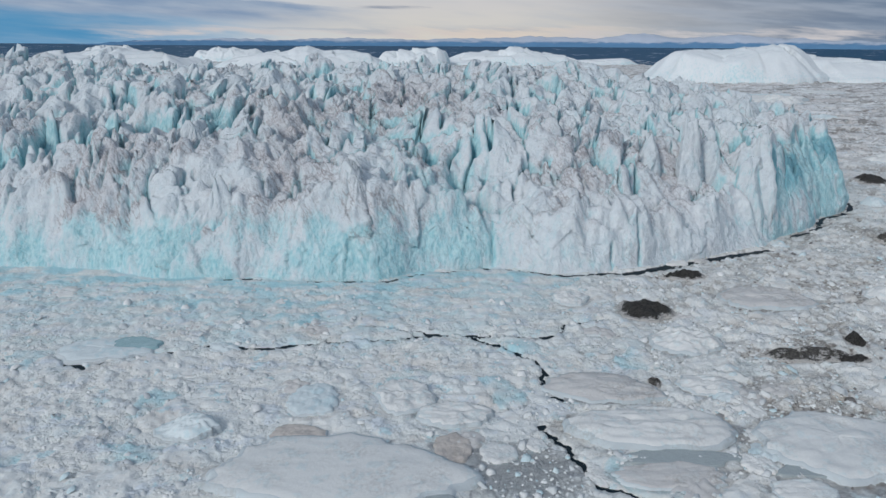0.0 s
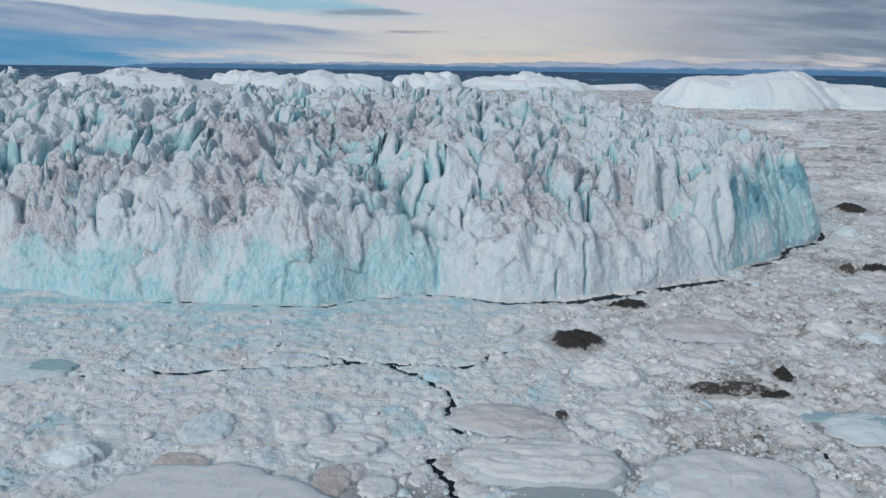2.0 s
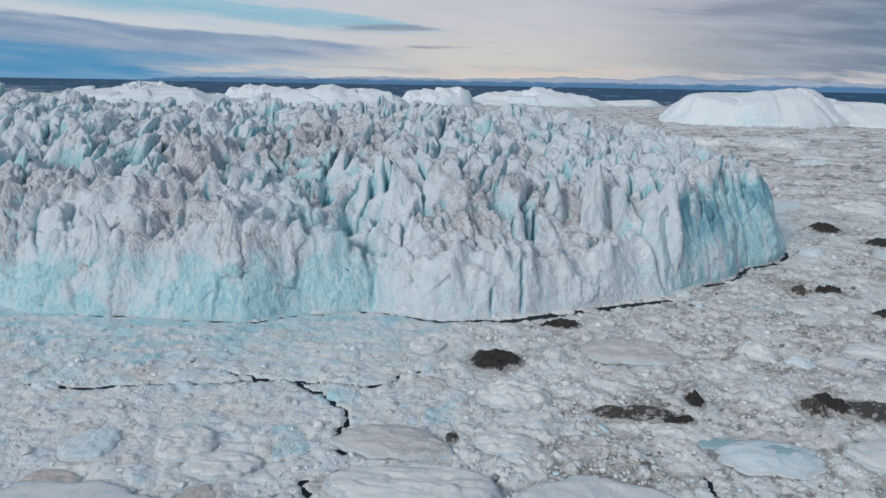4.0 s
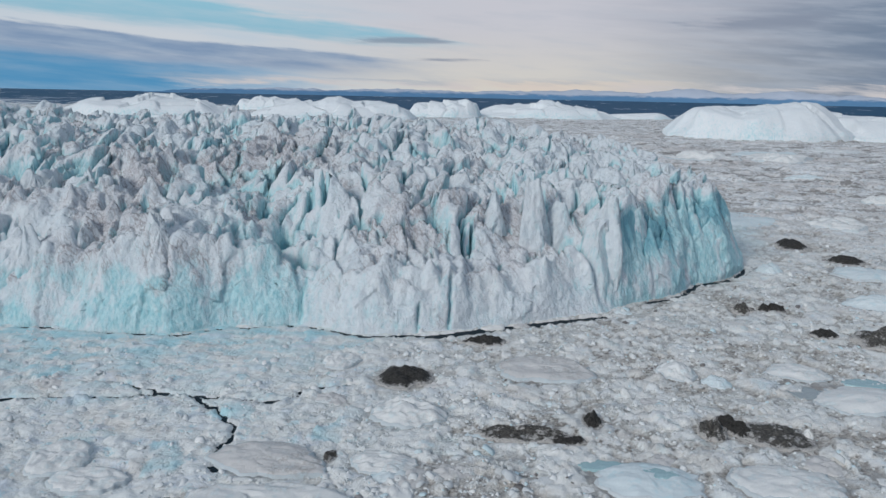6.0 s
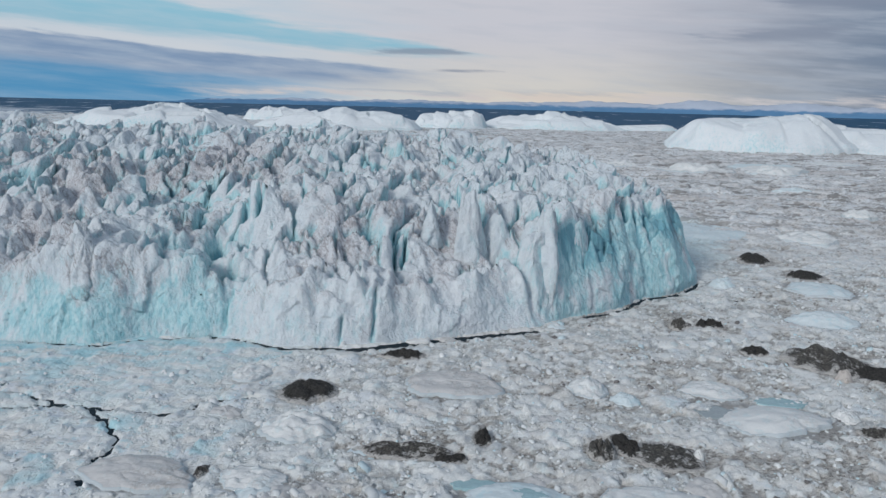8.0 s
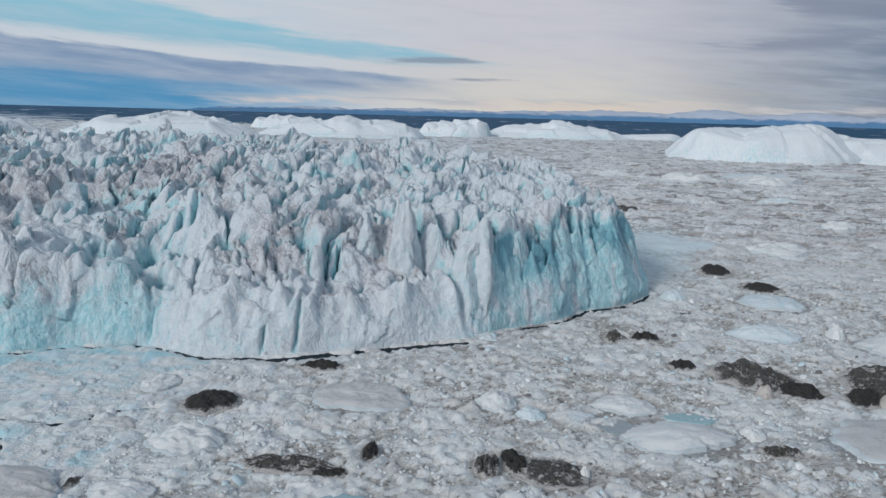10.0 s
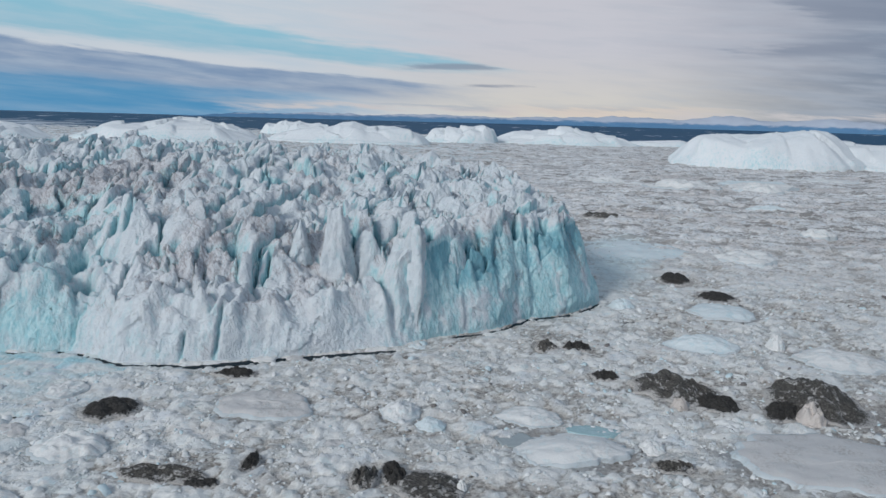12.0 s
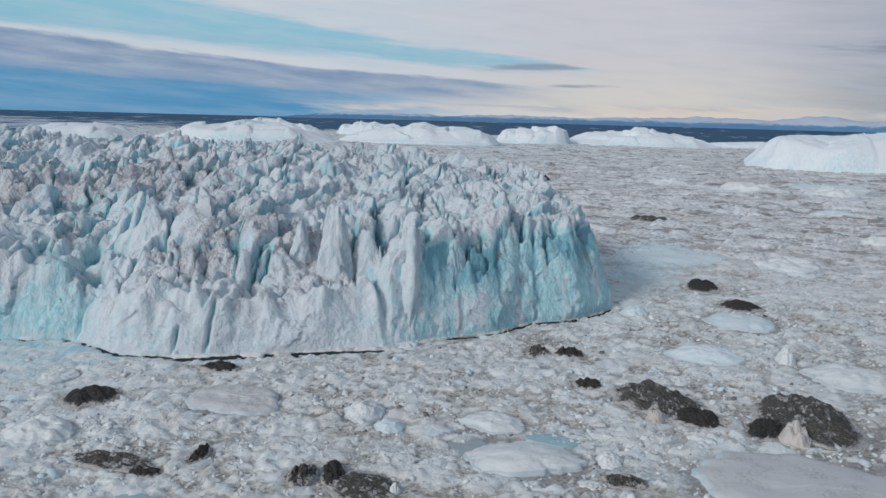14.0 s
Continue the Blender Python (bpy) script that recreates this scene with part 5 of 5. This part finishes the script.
def pool(host, x, y, rx, ry, z, mat, seed, name="melt_pool", label="turquoise pool of meltwater"):
    """Meltwater lying on a floe or round its foot."""
    me = lump(name, rx, ry, 0.12, mat, seed, dome=0.2, rough=0.02, lobes=0.3, n=40, rings=6)
    ob = part(name, me, host, label)
    ob.matrix_parent_inverse = host.matrix_world.inverted()
    ob.matrix_world = pose(x, y, z)
    return ob


def nearest(x, y):
    return min((o for o in scene.objects if o.parent is None and o.name.startswith("ice_")), key=lambda o: (o.matrix_world.translation.x - x) ** 2 + (o.matrix_world.translation.y - y) ** 2)


bpy.context.view_layer.update()
pool(nearest(-62.1, 121.3), -57.5, 123.5, 4.2, 2.8, 0.55, POOL, 701)
pool(nearest(85, 107), 86.5, 107.5, 2.6, 1.3, 1.3, POOL, 702)
pool(nearest(85, 107), 78.5, 110.5, 3.4, 1.6, 0.45, POOL, 703)
pool(nearest(126, 155), 137.5, 150.5, 5.0, 2.0, 0.35, POOL, 704)
pool(nearest(132.8, 142.5), 123.5, 144, 3.4, 3.0, 0.3, GREY_POOL, 705, "sunken_foot", "sunken grey-blue ice foot")
pool(nearest(30.6, 93.4), 33, 86.3, 8.0, 1.9, 0.3, GREY_POOL, 706, "sunken_foot", "sunken grey-green ice foot")
pool(nearest(-15, 82), -3, 77, 5.0, 3.0, 0.55, GREY_POOL, 707, "sunken_foot", "sunken grey-blue ice foot")
pool(nearest(-15, 82), -8.5, 86.5, 1.4, 0.9, 1.1, POOL, 708)
pool(nearest(56.5, 90), 52, 83.5, 7.0, 1.8, 0.3, GREY_POOL, 709, "sunken_foot", "sunken grey ice foot")

# many smaller floes, alike
rng = random.Random(5)
STOCK = []
for i in range(10):
    STOCK.append(lump("ice_floe", 1, 1, 0.42, (SNOW, SNOW, GREY_FLOE, BLUE_FLOE, SNOW)[i % 5], 500 + i, dome=rng.uniform(0.2, 0.7), rough=0.42, n=30, rings=8, lobes=0.5, crisp=0.8))
LABELS = {SNOW.name: "white lump of ice frozen into the brash", GREY_FLOE.name: "greyish lump of ice frozen into the brash", BLUE_FLOE.name: "pale blue lump of ice frozen into the brash"}
made = 0
while made < 280:
    y = 62 * math.exp(rng.random() * 1.75)
    x = rng.uniform(-20 - 0.6 * y, 150 + 0.62 * y)
    if y > 158 + max(0, x - 30) * 0.75 and x < 160:
        continue
    if x < 40 and rng.random() < 0.75:
        continue
    r = rng.uniform(0.9, 2.4) ** 1.35
    me = rng.choice(STOCK)
    ob = new("ice_lump", me)
    k = rng.uniform(0.6, 1.0)
    ob.matrix_world = pose(x, y, -0.05, 0, 0, rng.uniform(0, 360)) @ Matrix.Diagonal((r, r * k, r * rng.uniform(0.28, 0.6), 1))
    tagged(ob, LABELS[me.materials[0].name], "ice lump", "ice lumps in the pack")
    made += 1


build_pack()


def build_range():
    """The hazy mountains across the bay."""
    rows, cols = 14, 420
    az_ = np.radians(np.linspace(-27, 44, cols))
    deg = np.degrees(az_)
    crest = 16 + 12 * smooth(deg, -24, -12) + 9 * smooth(deg, -4, 8) + 15 * np.clip(fbm(deg / 5, deg * 0, 4, 201), -0.5, 1) + 6 * fbm(deg / 1.1, deg * 0, 3, 205)
    crest = crest + 20 * np.exp(-((deg - 15.3) / 1.5) ** 2) + 15 * np.exp(-((deg - 21.3) / 1.3) ** 2)
    crest = 26 + 1.5 * crest * smooth(deg, -27, -22) * (1 - 0.45 * smooth(deg, 25, 34))
    k = np.linspace(0, 1, rows)
    kk, aa = np.meshgrid(k, az_, indexing="ij")
    r = 4560 + 160 * kk + 20 * fbm(aa * 60, kk * 3, 3, 207)
    z = 22 + (crest[None] - 22) * np.sin(kk * math.pi / 2) * (1 + 0.08 * fbm(aa * 90, kk * 4, 3, 209))
    g = np.stack([r * np.sin(aa), r * np.cos(aa), z], axis=-1)
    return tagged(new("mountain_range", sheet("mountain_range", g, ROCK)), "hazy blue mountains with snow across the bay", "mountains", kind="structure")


build_range()


def build_rubble():
    """Crushed ice and grit strewn over the pack."""
    rg = np.random.default_rng(3)
    n = 32000
    y = 60 * np.exp(rg.random(n) * 1.6)
    x = -20 - 0.62 * y + rg.random(n) * (170 + 1.25 * y)
    ok = (y < 159 + np.maximum(0, x - 25) * 0.72) | (x > 155)
    ok &= rg.random(n) < (0.15 + 0.85 * smooth(fbm(x / 9, y / 9, 3, 301), -0.25, 0.3)) * (0.5 + 0.5 * smooth(x, 0, 50))
    for width, line in CRACKS:
        ok &= to_line(x, y, line) > 0.4 + 0.6 * width
    for fx, fy, rx, ry in FLOES + SOILS:
        ok &= np.hypot((x - fx) / rx, (y - fy) / ry) > 0.9 + 0.25 * rg.random(n)
    x, y = x[ok], y[ok]
    for cx, cy, rx, ry, count in ((11.5, 83, 9, 8, 170), (46, 100, 8, 4, 90), (60, 101, 9, 4, 90), (200, 158, 16, 10, 200)):
        turn, out = rg.random(count) * 2 * math.pi, np.sqrt(rg.random(count))
        bx, by = cx + rx * out * np.cos(turn), cy + ry * out * np.sin(turn)
        free = np.ones(count, bool)
        for fx, fy, ax, ay in FLOES + SOILS:
            free &= np.hypot((bx - fx) / ax, (by - fy) / ay) > 1.05
        for width, line in CRACKS:
            free &= to_line(bx, by, line) > 0.4 + 0.6 * width
        x, y = np.concatenate([x, bx[free]]), np.concatenate([y, by[free]])
    n = len(x)
    row = np.clip(np.searchsorted(PACK_GRID["y"], y), 0, len(PACK_GRID["y"]) - 1)
    reach = np.maximum(y, 58 + 0.8 * np.abs(y - 58))
    colm = np.clip(np.rint((x + 25 + 0.78 * reach) / (195 + 1.5 * reach) * (PACK_GRID["z"].shape[1] - 1)).astype(int), 0, PACK_GRID["z"].shape[1] - 1)
    lie = PACK_GRID["z"][row, colm]
    size = 0.06 + 0.12 * rg.random(n) + 0.55 * rg.random(n) ** 12 + 0.0007 * y
    base = np.array([(-1, -1, -1), (1, -1, -1), (1, 1, -1), (-1, 1, -1), (-.7, -.6, 1), (.6, -.7, 1), (.7, .6, 1), (-.6, .7, 1)], float)
    faces = np.array([(0, 1, 5, 4), (1, 2, 6, 5), (2, 3, 7, 6), (3, 0, 4, 7), (4, 5, 6, 7)])
    v = base[None] * (1 + 0.35 * (rg.random((n, 8, 3)) - 0.5)) * size[:, None, None] * (0.6 + 0.8 * rg.random((n, 1, 3)))
    a = rg.random(n) * 2 * math.pi
    ca, sa = np.cos(a)[:, None], np.sin(a)[:, None]
    vx, vy = v[..., 0] * ca - v[..., 1] * sa, v[..., 0] * sa + v[..., 1] * ca
    tilt = (rg.random((n, 1)) - 0.5) * 1.2
    vz = v[..., 2] * 0.45 + tilt * vx
    p = np.stack([vx + x[:, None], vy + y[:, None], vz + lie[:, None] + 0.25 * size[:, None]], axis=-1).reshape(-1, 3)
    f = (faces[None] + 8 * np.arange(n)[:, None, None]).reshape(-1, 4)
    me = bpy.data.meshes.new("ice_rubble")
    me.vertices.add(len(p))
    me.vertices.foreach_set("co", p.reshape(-1).astype(np.float32))
    me.loops.add(f.size)
    me.loops.foreach_set("vertex_index", f.reshape(-1).astype(np.int32))
    me.polygons.add(len(f))
    me.polygons.foreach_set("loop_start", np.arange(0, f.size, 4, dtype=np.int32))
    me.polygons.foreach_set("loop_total", np.full(len(f), 4, dtype=np.int32))
    me.update(calc_edges=True)
    me.materials.append(RUBBLE)
    tagged(new("ice_rubble", me), "crushed white ice chunks and grit strewn over the pack", "ice rubble", kind="stuff")


def rubble_ice():
    mat, t, bsdf = material("rubble_ice")
    pos = t.add("ShaderNodeTexCoord").outputs["Object"]
    rnd = t.add("ShaderNodeNewGeometry").outputs["Random Per Island"]
    col = t.mix(t.step(rnd, 0.1, 0.9), (0.64, 0.67, 0.68), (0.86, 0.87, 0.86))
    col = t.mix(t.m("MULTIPLY", t.step(rnd, 0.90, 0.92), 0.6), col, (0.46, 0.68, 0.75))
    soiled = t.m("MULTIPLY", t.step(rnd, 0.05, 0.04), t.step(t.xyz(pos)[0], 10, 60))
    col = t.mix(t.m("MULTIPLY", soiled, 0.9), col, (0.12, 0.10, 0.09))
    col = t.mix(t.m("MULTIPLY", t.step(t.noise(pos, 2.5, 4), 0.45, 0.7), 0.3), col, (0.40, 0.42, 0.44))
    t.put(bsdf.inputs["Base Color"], col)
    bsdf.inputs["Roughness"].default_value = 0.7
    return mat


RUBBLE = rubble_ice()
build_rubble()
